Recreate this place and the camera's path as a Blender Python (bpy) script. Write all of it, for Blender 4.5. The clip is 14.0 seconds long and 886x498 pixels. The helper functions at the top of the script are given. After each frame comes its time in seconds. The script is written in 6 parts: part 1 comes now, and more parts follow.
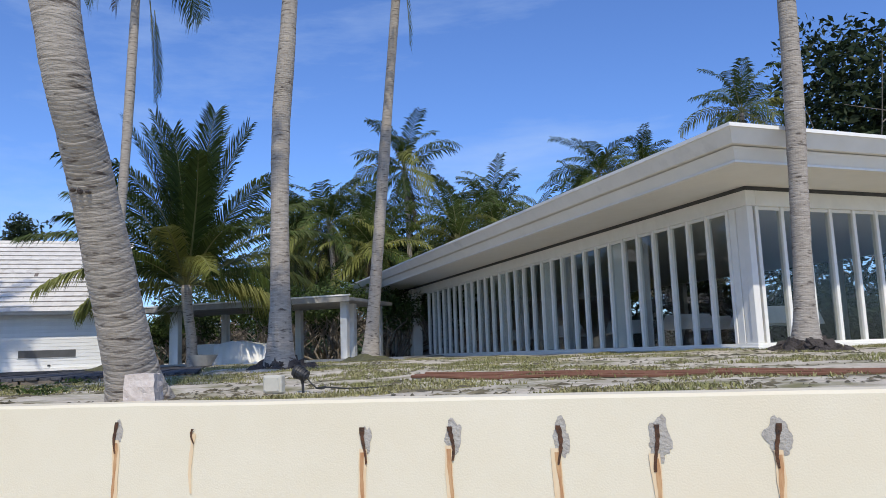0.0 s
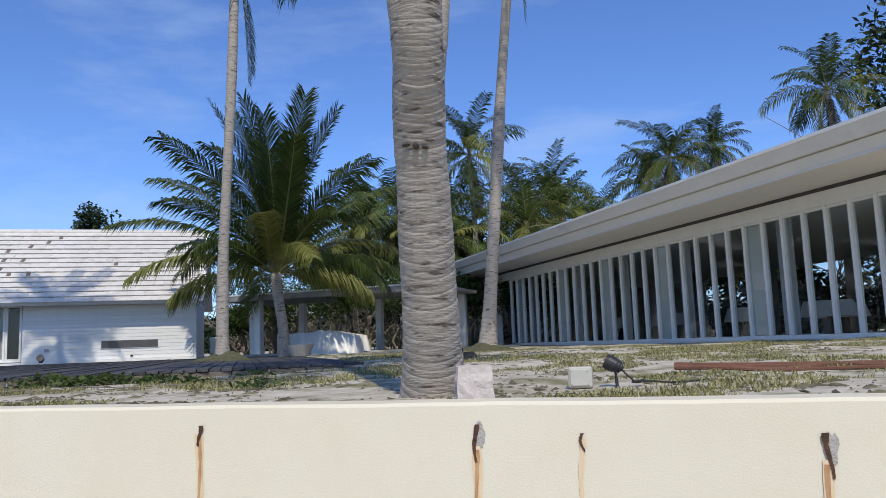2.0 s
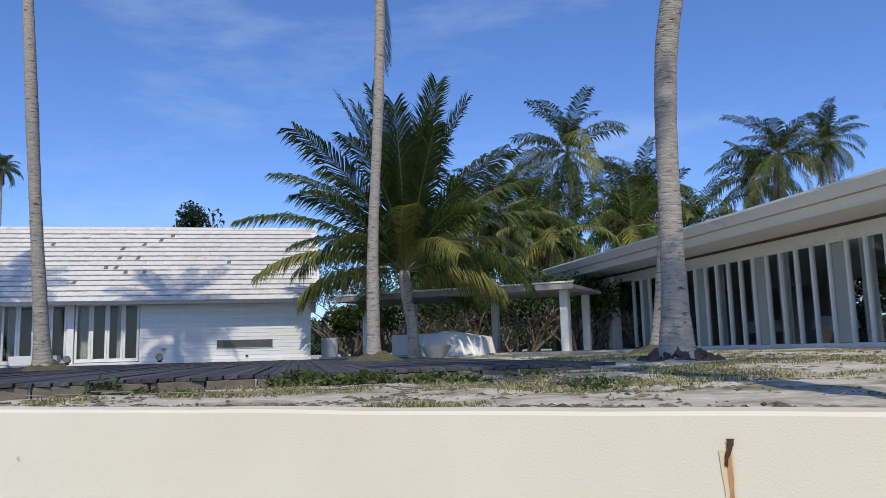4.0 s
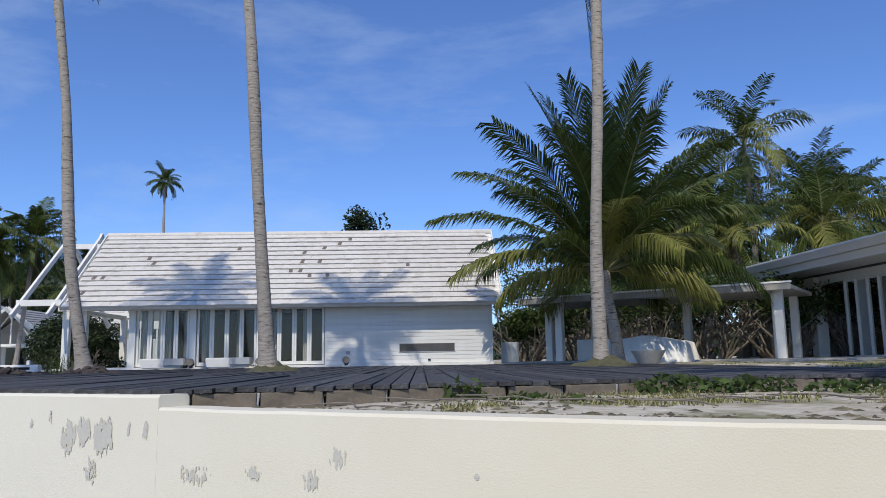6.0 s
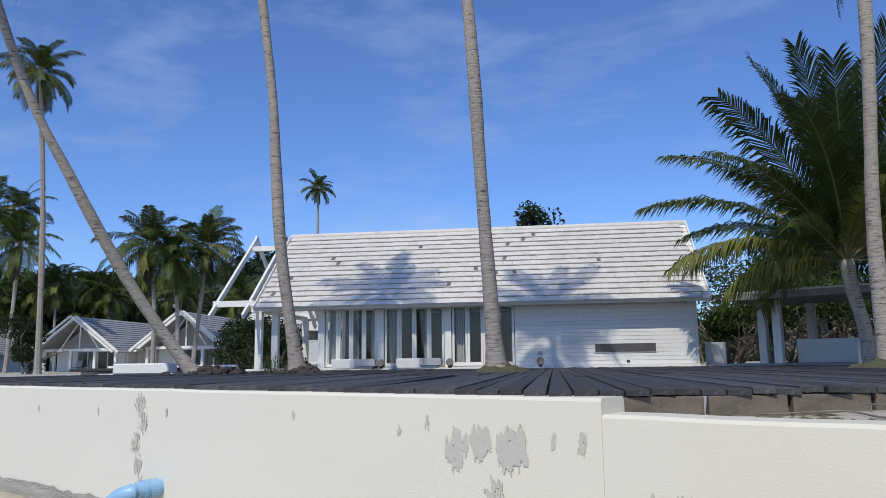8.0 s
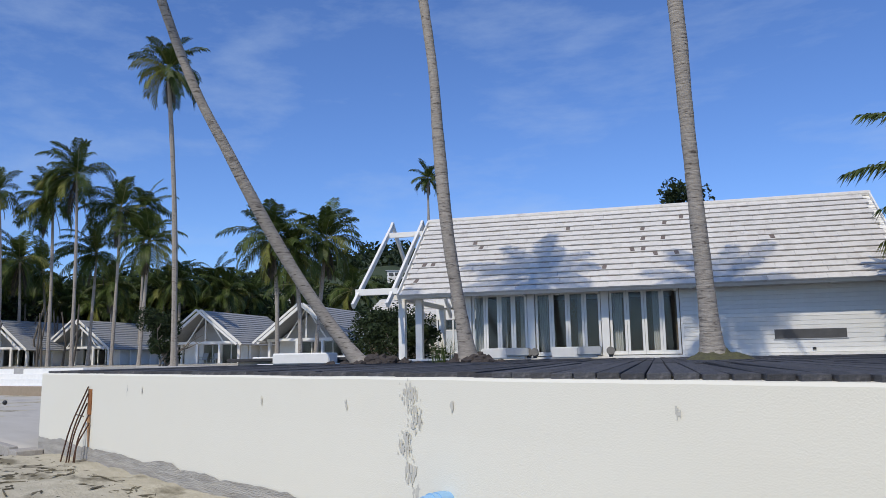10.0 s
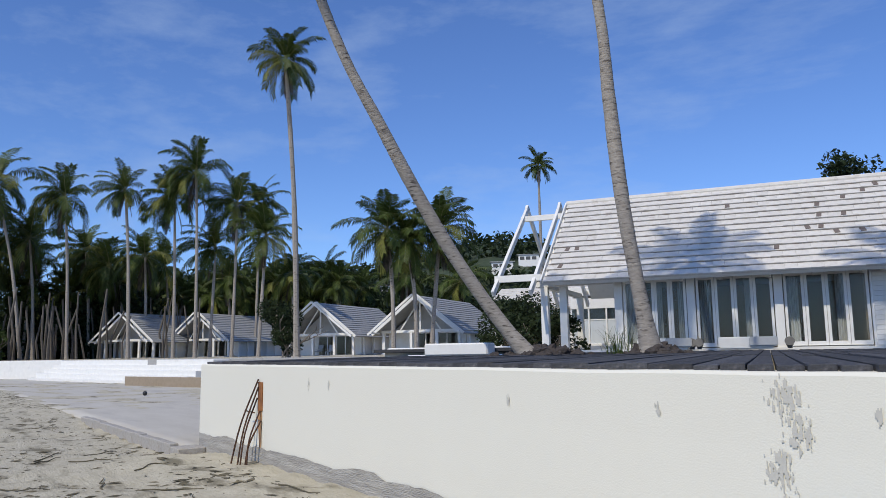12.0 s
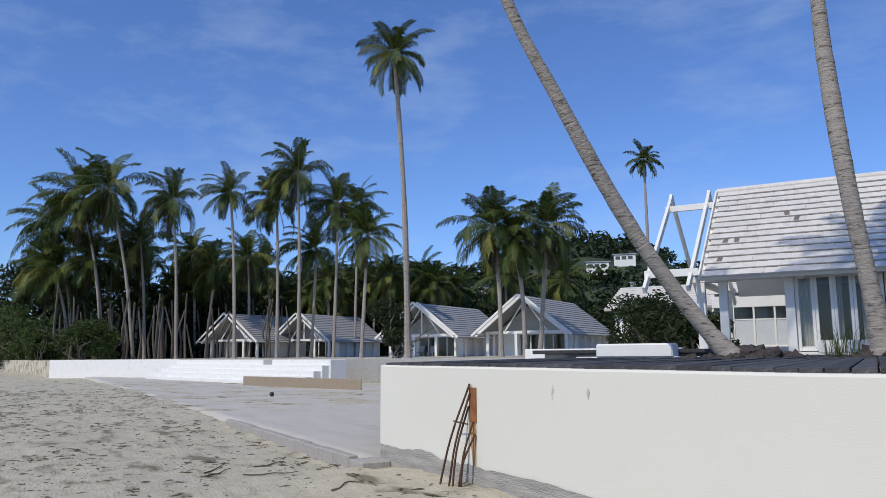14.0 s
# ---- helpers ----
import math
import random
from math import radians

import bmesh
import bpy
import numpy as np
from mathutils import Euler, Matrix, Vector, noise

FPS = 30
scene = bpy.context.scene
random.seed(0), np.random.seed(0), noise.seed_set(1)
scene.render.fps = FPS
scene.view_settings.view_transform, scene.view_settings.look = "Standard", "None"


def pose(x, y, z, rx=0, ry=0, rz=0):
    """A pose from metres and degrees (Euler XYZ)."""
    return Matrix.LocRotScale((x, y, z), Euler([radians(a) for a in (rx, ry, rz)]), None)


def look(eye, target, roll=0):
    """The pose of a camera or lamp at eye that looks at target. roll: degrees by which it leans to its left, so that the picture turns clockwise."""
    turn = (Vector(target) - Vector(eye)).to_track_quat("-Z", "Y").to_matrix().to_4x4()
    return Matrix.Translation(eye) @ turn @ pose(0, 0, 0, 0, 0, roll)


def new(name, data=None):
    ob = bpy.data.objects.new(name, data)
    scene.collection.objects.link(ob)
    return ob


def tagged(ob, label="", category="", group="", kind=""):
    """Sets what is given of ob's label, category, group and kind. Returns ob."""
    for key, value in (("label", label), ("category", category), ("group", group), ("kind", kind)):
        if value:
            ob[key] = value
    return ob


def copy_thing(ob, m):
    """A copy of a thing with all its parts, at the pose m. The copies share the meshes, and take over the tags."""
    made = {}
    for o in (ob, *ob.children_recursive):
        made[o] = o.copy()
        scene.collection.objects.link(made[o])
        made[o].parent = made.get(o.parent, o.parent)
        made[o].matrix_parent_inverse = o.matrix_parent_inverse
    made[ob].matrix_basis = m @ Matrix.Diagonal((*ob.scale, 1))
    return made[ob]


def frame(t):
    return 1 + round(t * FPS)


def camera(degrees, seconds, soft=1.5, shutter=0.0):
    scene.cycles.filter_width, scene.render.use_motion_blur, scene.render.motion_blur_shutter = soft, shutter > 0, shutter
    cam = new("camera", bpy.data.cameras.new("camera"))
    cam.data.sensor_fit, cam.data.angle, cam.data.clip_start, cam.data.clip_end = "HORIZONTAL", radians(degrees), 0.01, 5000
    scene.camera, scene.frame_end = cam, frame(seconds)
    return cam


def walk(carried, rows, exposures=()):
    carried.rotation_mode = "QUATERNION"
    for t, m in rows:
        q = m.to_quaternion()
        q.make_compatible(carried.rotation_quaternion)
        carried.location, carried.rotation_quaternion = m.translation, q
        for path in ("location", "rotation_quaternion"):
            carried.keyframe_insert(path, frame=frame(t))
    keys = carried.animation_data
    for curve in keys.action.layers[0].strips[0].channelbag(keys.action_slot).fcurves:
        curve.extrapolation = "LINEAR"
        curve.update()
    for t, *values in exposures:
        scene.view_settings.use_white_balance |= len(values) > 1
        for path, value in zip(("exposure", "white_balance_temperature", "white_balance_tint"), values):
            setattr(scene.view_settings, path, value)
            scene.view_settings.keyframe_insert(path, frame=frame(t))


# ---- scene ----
cam = camera(60.8, 14.0, soft=0.6)
PATH = [
    (0, (2.938, -4.562, 1.483), (2.443, -2.644, 1.756), -2.0),
    (0.5, (2.321, -4.541, 1.528), (1.811, -2.625, 1.795), -2.0),
    (1, (1.740, -4.503, 1.522), (1.213, -2.591, 1.782), -2.1),
    (1.5, (1.120, -4.391, 1.544), (0.572, -2.484, 1.798), -2.0),
    (2, (0.511, -4.243, 1.550), (-0.057, -2.341, 1.799), -2.1),
    (2.5, (-0.136, -4.069, 1.539), (-0.729, -2.176, 1.788), -2.0),
    (2.7, (-0.400, -4.037, 1.527), (-1.006, -2.148, 1.778), -2.1),
    (4.8, (-3.460, -3.805, 1.536), (-4.245, -1.987, 1.815), -1.0),
    (5, (-3.690, -3.794, 1.518), (-4.505, -1.990, 1.799), -1.0),
    (5.5, (-4.315, -3.740, 1.530), (-5.210, -1.974, 1.816), -1.0),
    (6, (-4.915, -3.813, 1.526), (-5.896, -2.094, 1.816), -0.9),
    (6.5, (-5.503, -3.818, 1.503), (-6.565, -2.149, 1.797), -0.8),
    (7, (-6.156, -3.804, 1.501), (-7.295, -2.188, 1.798), -0.9),
    (7.5, (-6.809, -3.805, 1.486), (-8.014, -2.238, 1.786), -0.8),
    (8, (-7.453, -3.790, 1.495), (-8.715, -2.269, 1.797), -0.7),
    (8.2, (-7.714, -3.789, 1.478), (-8.997, -2.285, 1.781), -0.7),
    (10.3, (-10.216, -3.813, 1.445), (-11.690, -2.491, 1.727), -1.0),
    (10.5, (-10.445, -3.834, 1.444), (-11.935, -2.530, 1.725), -1.0),
    (11, (-11.042, -3.772, 1.446), (-12.575, -2.517, 1.723), -1.0),
    (11.5, (-11.571, -3.763, 1.459), (-13.148, -2.564, 1.732), -1.0),
    (12, (-12.117, -3.777, 1.434), (-13.732, -2.628, 1.703), -0.9),
    (12.5, (-12.748, -3.787, 1.423), (-14.400, -2.691, 1.693), -0.8),
    (13, (-13.298, -3.908, 1.428), (-14.981, -2.862, 1.699), -0.7),
    (13.5, (-13.893, -4.031, 1.422), (-15.604, -3.031, 1.695), -0.5),
    (14, (-14.439, -4.260, 1.437), (-16.172, -3.302, 1.713), -0.5),
]
EXPOSURE = [(0, 0.17), (2.5, 0.08), (5, 0.02), (8, -0.08), (14, -0.10)]
walk(cam, [(t, look(eye, target, roll)) for t, eye, target, roll in PATH], EXPOSURE)

# ---- sky and sun ----
SUN_AZ = Vector((0.366, -0.931, 0.0)).normalized()
SUN_EL = radians(48)
to_sun = Vector((SUN_AZ.x * math.cos(SUN_EL), SUN_AZ.y * math.cos(SUN_EL), math.sin(SUN_EL)))
world = bpy.data.worlds.new("world")
scene.world = world
world.use_nodes = True
wn, wl = world.node_tree.nodes, world.node_tree.links
sky = wn.new("ShaderNodeTexSky")
sky.sky_type, sky.sun_disc = "NISHITA", False
sky.sun_elevation, sky.sun_rotation = SUN_EL, math.atan2(SUN_AZ.x, SUN_AZ.y)
sky.air_density, sky.dust_density, sky.ozone_density = 1.0, 0.3, 4.0
sky_bg = wn["Background"]
sky_bg.inputs["Strength"].default_value = 0.115
# thin high cloud over the blue
wco = wn.new("ShaderNodeTexCoord")
wmap = wn.new("ShaderNodeMapping")
wmap.inputs["Scale"].default_value = (1.2, 2.6, 7.0)
wmap.inputs["Rotation"].default_value = (0.25, 0.2, 0.6)
wno = wn.new("ShaderNodeTexNoise")
wno.inputs["Scale"].default_value, wno.inputs["Detail"].default_value, wno.inputs["Roughness"].default_value = 1.6, 7, 0.62
wra = wn.new("ShaderNodeValToRGB")
wra.color_ramp.elements[0].position, wra.color_ramp.elements[1].position = 0.50, 0.88
wra.color_ramp.elements[0].color, wra.color_ramp.elements[1].color = (0, 0, 0, 1), (0.55, 0.55, 0.55, 1)
wmix = wn.new("ShaderNodeMixRGB")
wmix.inputs[2].default_value = (4.2, 5.4, 7.4, 1)
wl.new(wco.outputs["Generated"], wmap.inputs["Vector"])
wl.new(wmap.outputs["Vector"], wno.inputs["Vector"])
wl.new(wno.outputs["Fac"], wra.inputs["Fac"])
wl.new(wra.outputs["Color"], wmix.inputs[0])
wtint = wn.new("ShaderNodeMixRGB")
wtint.blend_type = "MULTIPLY"
wtint.inputs[0].default_value = 1
wtint.inputs[2].default_value = (0.78, 0.975, 1.38, 1)
wl.new(sky.outputs["Color"], wtint.inputs[1])
wl.new(wtint.outputs["Color"], wmix.inputs[1])
wl.new(wmix.outputs["Color"], sky_bg.inputs["Color"])
sun_data = bpy.data.lights.new("sun", "SUN")
sun_data.energy, sun_data.angle, sun_data.color = 3.0, radians(0.53), (1.0, 0.93, 0.80)
sun = new("sun", sun_data)
sun.matrix_world = look(to_sun * 50, (0, 0, 0))


# ---- materials ----
def mat(name, col, rough=0.7, col2=None, scale=6.0, bump=0.0, bump_scale=40.0, metal=0.0, stretch=(1, 1, 1), spec=0.5,
        dirt=None, dirt_scale=0.8, dirt_pos=(0.5, 0.7), per_object=0.0, per_island=0.0, trans=0.0):
    m = bpy.data.materials.new(name)
    m.use_nodes = True
    nt = m.node_tree
    n, l = nt.nodes, nt.links
    b = n["Principled BSDF"]
    b.inputs["Roughness"].default_value, b.inputs["Metallic"].default_value = rough, metal
    b.inputs["Specular IOR Level"].default_value = spec
    co = n.new("ShaderNodeTexCoord")
    mp = n.new("ShaderNodeMapping")
    mp.inputs["Scale"].default_value = stretch
    l.new(co.outputs["Object"], mp.inputs["Vector"])
    no = n.new("ShaderNodeTexNoise")
    no.inputs["Scale"].default_value, no.inputs["Detail"].default_value, no.inputs["Roughness"].default_value = scale, 6, 0.65
    l.new(mp.outputs["Vector"], no.inputs["Vector"])
    ra = n.new("ShaderNodeValToRGB")
    c2 = col2 or tuple(c * 0.78 for c in col)
    ra.color_ramp.elements[0].position, ra.color_ramp.elements[1].position = 0.3, 0.7
    ra.color_ramp.elements[0].color, ra.color_ramp.elements[1].color = (*c2, 1), (*col, 1)
    l.new(no.outputs["Fac"], ra.inputs["Fac"])
    out = ra.outputs["Color"]
    if dirt:
        dn = n.new("ShaderNodeTexNoise")
        dn.inputs["Scale"].default_value, dn.inputs["Detail"].default_value, dn.inputs["Roughness"].default_value = dirt_scale, 8, 0.6
        l.new(mp.outputs["Vector"], dn.inputs["Vector"])
        dr = n.new("ShaderNodeValToRGB")
        dr.color_ramp.elements[0].position, dr.color_ramp.elements[1].position = dirt_pos
        l.new(dn.outputs["Fac"], dr.inputs["Fac"])
        dm = n.new("ShaderNodeMixRGB")
        dm.inputs[2].default_value = (*dirt, 1)
        l.new(dr.outputs["Color"], dm.inputs[0])
        l.new(out, dm.inputs[1])
        out = dm.outputs["Color"]
    for k, socket in ((per_object, "o"), (per_island, "i")):
        if k:
            src = n.new("ShaderNodeObjectInfo") if socket == "o" else n.new("ShaderNodeNewGeometry")
            rnd = src.outputs["Random"] if socket == "o" else src.outputs["Random Per Island"]
            mr = n.new("ShaderNodeMapRange")
            mr.inputs["To Min"].default_value, mr.inputs["To Max"].default_value = 1 - k, 1 + k
            l.new(rnd, mr.inputs["Value"])
            vm = n.new("ShaderNodeMixRGB")
            vm.blend_type = "MULTIPLY"
            vm.inputs[0].default_value = 1
            l.new(out, vm.inputs[1])
            l.new(mr.outputs["Result"], vm.inputs[2])
            out = vm.outputs["Color"]
    l.new(out, b.inputs["Base Color"])
    if bump:
        bn = n.new("ShaderNodeTexNoise")
        bn.inputs["Scale"].default_value, bn.inputs["Detail"].default_value = bump_scale, 5
        l.new(mp.outputs["Vector"], bn.inputs["Vector"])
        bu = n.new("ShaderNodeBump")
        bu.inputs["Strength"].default_value, bu.inputs["Distance"].default_value = bump, 0.02
        l.new(bn.outputs["Fac"], bu.inputs["Height"])
        l.new(bu.outputs["Normal"], b.inputs["Normal"])
    if trans:
        tr = n.new("ShaderNodeBsdfTranslucent")
        l.new(out, tr.inputs["Color"])
        mx = n.new("ShaderNodeMixShader")
        mx.inputs[0].default_value = trans
        l.new(b.outputs["BSDF"], mx.inputs[1])
        l.new(tr.outputs["BSDF"], mx.inputs[2])
        l.new(mx.outputs["Shader"], n["Material Output"].inputs["Surface"])
    return m


def glass_mat(name, tint, gloss):
    m = bpy.data.materials.new(name)
    m.use_nodes = True
    n, l = m.node_tree.nodes, m.node_tree.links
    tr, gl, mx = n.new("ShaderNodeBsdfTransparent"), n.new("ShaderNodeBsdfGlossy"), n.new("ShaderNodeMixShader")
    fr, pw, ad = n.new("ShaderNodeLayerWeight"), n.new("ShaderNodeMath"), n.new("ShaderNodeMath")
    fr.inputs["Blend"].default_value = 0.5
    pw.operation, ad.operation = "POWER", "ADD"
    pw.inputs[1].default_value = 4.5
    ad.inputs[1].default_value = gloss
    tr.inputs["Color"].default_value = (*tint, 1)
    gl.inputs["Roughness"].default_value = 0.02
    l.new(fr.outputs["Facing"], pw.inputs[0])
    l.new(pw.outputs["Value"], ad.inputs[0])
    l.new(ad.outputs["Value"], mx.inputs[0])
    l.new(tr.outputs["BSDF"], mx.inputs[1])
    l.new(gl.outputs["BSDF"], mx.inputs[2])
    l.new(mx.outputs["Shader"], n["Material Output"].inputs["Surface"])
    return m


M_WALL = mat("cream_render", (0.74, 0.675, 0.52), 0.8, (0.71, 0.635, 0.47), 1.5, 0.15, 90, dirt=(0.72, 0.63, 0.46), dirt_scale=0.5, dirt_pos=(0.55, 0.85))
# the render is creamier on the low stretch, grading paler along x towards the corner
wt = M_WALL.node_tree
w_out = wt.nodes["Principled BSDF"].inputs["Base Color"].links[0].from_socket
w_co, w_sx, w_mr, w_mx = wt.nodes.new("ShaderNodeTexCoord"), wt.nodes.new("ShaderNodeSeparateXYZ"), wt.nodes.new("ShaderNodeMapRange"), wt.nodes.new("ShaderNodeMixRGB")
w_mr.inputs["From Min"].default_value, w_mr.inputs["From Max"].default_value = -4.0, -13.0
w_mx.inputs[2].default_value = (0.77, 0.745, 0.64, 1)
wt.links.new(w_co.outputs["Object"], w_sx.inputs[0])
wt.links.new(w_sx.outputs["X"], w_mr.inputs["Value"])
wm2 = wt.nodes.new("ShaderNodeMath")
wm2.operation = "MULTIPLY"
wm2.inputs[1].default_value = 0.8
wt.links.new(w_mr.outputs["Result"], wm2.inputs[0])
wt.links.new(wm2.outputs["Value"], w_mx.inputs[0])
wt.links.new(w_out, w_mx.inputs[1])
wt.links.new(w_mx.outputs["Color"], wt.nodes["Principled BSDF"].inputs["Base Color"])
M_PATCH = mat("bare_cement", (0.46, 0.43, 0.38), 0.9, (0.32, 0.29, 0.25), 20, 0.6, 60)
M_RUST = mat("rust", (0.13, 0.055, 0.025), 0.9, (0.035, 0.022, 0.015), 22, 0.4, 80)
M_RUSTPLATE = mat("orange_rust", (0.42, 0.17, 0.05), 0.9, (0.16, 0.06, 0.025), 9, 0.5, 60, stretch=(2, 2, 0.7))
M_RUSTRUN = mat("rust_run", (0.58, 0.37, 0.19), 0.9, (0.38, 0.17, 0.07), 12, stretch=(3, 3, 0.6))
M_PALERUN = mat("pale_rust_run", (0.70, 0.50, 0.29), 0.9, (0.74, 0.60, 0.40), 10, stretch=(3, 3, 0.6))
M_MOUND = mat("grassy_soil", (0.12, 0.12, 0.05), 0.95, (0.06, 0.055, 0.035), 9, 0.8, 30)
M_MOULD = mat("grey_mould", (0.50, 0.48, 0.415), 0.9, (0.57, 0.545, 0.47), 30)
M_SPLASH = mat("worn_grey_render", (0.28, 0.26, 0.225), 0.95, (0.50, 0.47, 0.41), 2.2, 0.8, 14, stretch=(0.7, 1, 7))
M_SAND = mat("beach_sand", (0.55, 0.50, 0.375), 0.95, (0.41, 0.365, 0.26), 5, 1.0, 22, dirt=(0.20, 0.175, 0.115), dirt_scale=1.5, dirt_pos=(0.54, 0.66), stretch=(0.7, 1.3, 1))
M_SMOOTHSAND = mat("smooth_grey_sand", (0.55, 0.515, 0.44), 0.95, (0.48, 0.445, 0.375), 1.2, 0.3, 40, dirt=(0.40, 0.37, 0.32), dirt_scale=0.5, dirt_pos=(0.55, 0.75), stretch=(0.5, 1.6, 1))
M_LAWN = mat("sandy_lawn", (0.66, 0.60, 0.49), 0.95, (0.40, 0.34, 0.25), 7, 1.0, 16, dirt=(0.20, 0.185, 0.085), dirt_scale=1.7, dirt_pos=(0.46, 0.64))
M_GRASS = mat("grass_blades", (0.19, 0.20, 0.06), 0.8, (0.30, 0.26, 0.12), 2, per_island=0.35)
M_DECK = mat("weathered_deck", (0.085, 0.085, 0.09), 0.85, (0.04, 0.04, 0.042), 9, 0.5, 40, stretch=(8, 1, 8), per_object=0.35, dirt=(0.16, 0.15, 0.15), dirt_scale=2.5, dirt_pos=(0.55, 0.8))
M_DECKSIDE = mat("deck_edge_timber", (0.20, 0.165, 0.12), 0.9, (0.11, 0.09, 0.07), 8, 0.4, 40)
M_WHITE = mat("white_paint", (0.84, 0.82, 0.76), 0.55, (0.77, 0.75, 0.69), 4, 0.05, 60, dirt=(0.62, 0.61, 0.57), dirt_scale=1.5, dirt_pos=(0.6, 0.85))
M_SIDING = mat("white_siding", (0.82, 0.81, 0.77), 0.6, (0.76, 0.75, 0.71), 3, 0.1, 50, per_object=0.05)
M_SOFFIT = mat("soffit_board", (0.82, 0.80, 0.74), 0.8, (0.77, 0.75, 0.69), 2)
M_FASCIA = mat("pale_grey_fascia", (0.82, 0.80, 0.75), 0.6, (0.75, 0.73, 0.68), 2, dirt=(0.45, 0.45, 0.44), dirt_scale=0.9, dirt_pos=(0.58, 0.85))
M_TILE = mat("whitewashed_tile", (0.70, 0.67, 0.61), 0.85, (0.60, 0.565, 0.51), 5, 0.3, 50, per_object=0.05, per_island=0.05, dirt=(0.43, 0.38, 0.33), dirt_scale=2.6, dirt_pos=(0.58, 0.76))
M_LAP = mat("dark_lap_joint", (0.20, 0.17, 0.145), 0.95, (0.11, 0.095, 0.08), 6)
M_TILE_RED = mat("bare_clay_tile", (0.22, 0.175, 0.15), 0.9, (0.13, 0.105, 0.09), 9, 0.3, 50)
M_GREYTILE = mat("grey_tile", (0.42, 0.42, 0.41), 0.85, (0.29, 0.29, 0.285), 4, 0.3, 40, per_island=0.12)
# flat dark colour for openings: their shade is painted, nothing is hollow
M_DARK = mat("dark_opening_shade", (0.10, 0.10, 0.10), 0.8, (0.07, 0.07, 0.07), 3)
M_GREYWALL = mat("inner_and_shaded_wall", (0.48, 0.48, 0.46), 0.8, (0.42, 0.42, 0.40), 2)
M_FLOORIN = mat("interior_floor", (0.62, 0.59, 0.53), 0.4, (0.34, 0.32, 0.29), 2)
M_CURTAIN = mat("white_curtain", (0.72, 0.72, 0.71), 0.9, (0.62, 0.62, 0.62), 5, trans=0.25)
M_FROST = mat("frosted_pane", (0.62, 0.65, 0.65), 0.35, (0.55, 0.58, 0.58), 3)
M_GLASS = glass_mat("window_glass", (0.86, 0.88, 0.87), 0.03)
M_TRUNK = mat("palm_bark", (0.43, 0.385, 0.325), 0.95, (0.27, 0.235, 0.195), 4.0, 0.6, 9, stretch=(1.6, 1.6, 8.0), dirt=(0.095, 0.075, 0.06), dirt_scale=3.0, dirt_pos=(0.555, 0.66))
M_TRUNKDARK = mat("palm_bark_scar", (0.05, 0.04, 0.035), 0.95, (0.09, 0.07, 0.06), 12, 0.8, 45)
M_ROOTS = mat("palm_root_mass", (0.085, 0.07, 0.06), 1.0, (0.04, 0.033, 0.03), 14, 1.0, 40)
M_FROND = mat("palm_leaf", (0.085, 0.112, 0.026), 0.45, (0.045, 0.070, 0.016), 1.2, per_island=0.35, trans=0.22, spec=0.18)
M_FRONDY = mat("yellowing_palm_leaf", (0.24, 0.235, 0.06), 0.5, (0.13, 0.15, 0.035), 1.5, per_island=0.3, trans=0.25, spec=0.18)
M_FRONDD = mat("dead_palm_leaf", (0.10, 0.085, 0.06), 0.8, (0.06, 0.05, 0.04), 2, per_island=0.3, spec=0.18)
M_RACHIS = mat("palm_stalk", (0.20, 0.20, 0.07), 0.6, (0.15, 0.14, 0.05), 3)
M_LEAF = mat("broad_leaf", (0.075, 0.11, 0.03), 0.5, (0.05, 0.075, 0.02), 2, per_island=0.45, trans=0.2, spec=0.18)
M_LEAFDARK = mat("dark_broad_leaf", (0.034, 0.050, 0.018), 0.6, (0.020, 0.032, 0.012), 2, per_island=0.4, trans=0.1, spec=0.18)
M_TWIG = mat("shrub_branch", (0.26, 0.22, 0.175), 0.9, (0.16, 0.135, 0.105), 12, 0.4, 40)
M_BARKDARK = mat("dark_grove_bark", (0.15, 0.13, 0.105), 0.95, (0.09, 0.078, 0.065), 5, 0.4, 20)
M_STONE = mat("pale_granite", (0.60, 0.54, 0.49), 0.8, (0.48, 0.41, 0.36), 25, 0.4, 60)
M_BOX = mat("cream_grey_plastic", (0.56, 0.54, 0.46), 0.6, (0.48, 0.46, 0.39), 9)
M_BLACK = mat("black_metal", (0.03, 0.03, 0.032), 0.5, (0.05, 0.05, 0.05), 20, metal=0.3)
M_PIPE = mat("blue_pvc", (0.30, 0.52, 0.72), 0.4, (0.26, 0.47, 0.67), 6)
M_CABLE = mat("rusty_brown_cable", (0.20, 0.09, 0.05), 0.7, (0.13, 0.055, 0.03), 8)
M_STEEL = mat("grey_plastic", (0.42, 0.43, 0.43), 0.5, (0.36, 0.37, 0.37), 6)
M_PLY = mat("brown_plywood", (0.34, 0.27, 0.19), 0.85, (0.28, 0.22, 0.15), 6)
M_CANOPY = mat("grey_weathered_slab", (0.40, 0.38, 0.34), 0.85, (0.27, 0.255, 0.225), 2.5, 0.3, 40)
M_DEBRIS = mat("dry_seaweed", (0.16, 0.135, 0.085), 0.95, (0.085, 0.075, 0.045), 9, per_island=0.4)
M_HILL = mat("wooded_hill", (0.045, 0.065, 0.03), 0.9, (0.025, 0.04, 0.018), 0.05, dirt=(0.09, 0.10, 0.05), dirt_scale=0.12, dirt_pos=(0.5, 0.65))
M_CEMENT = mat("grey_cement", (0.42, 0.41, 0.38), 0.9, (0.34, 0.33, 0.30), 6, 0.3, 50)


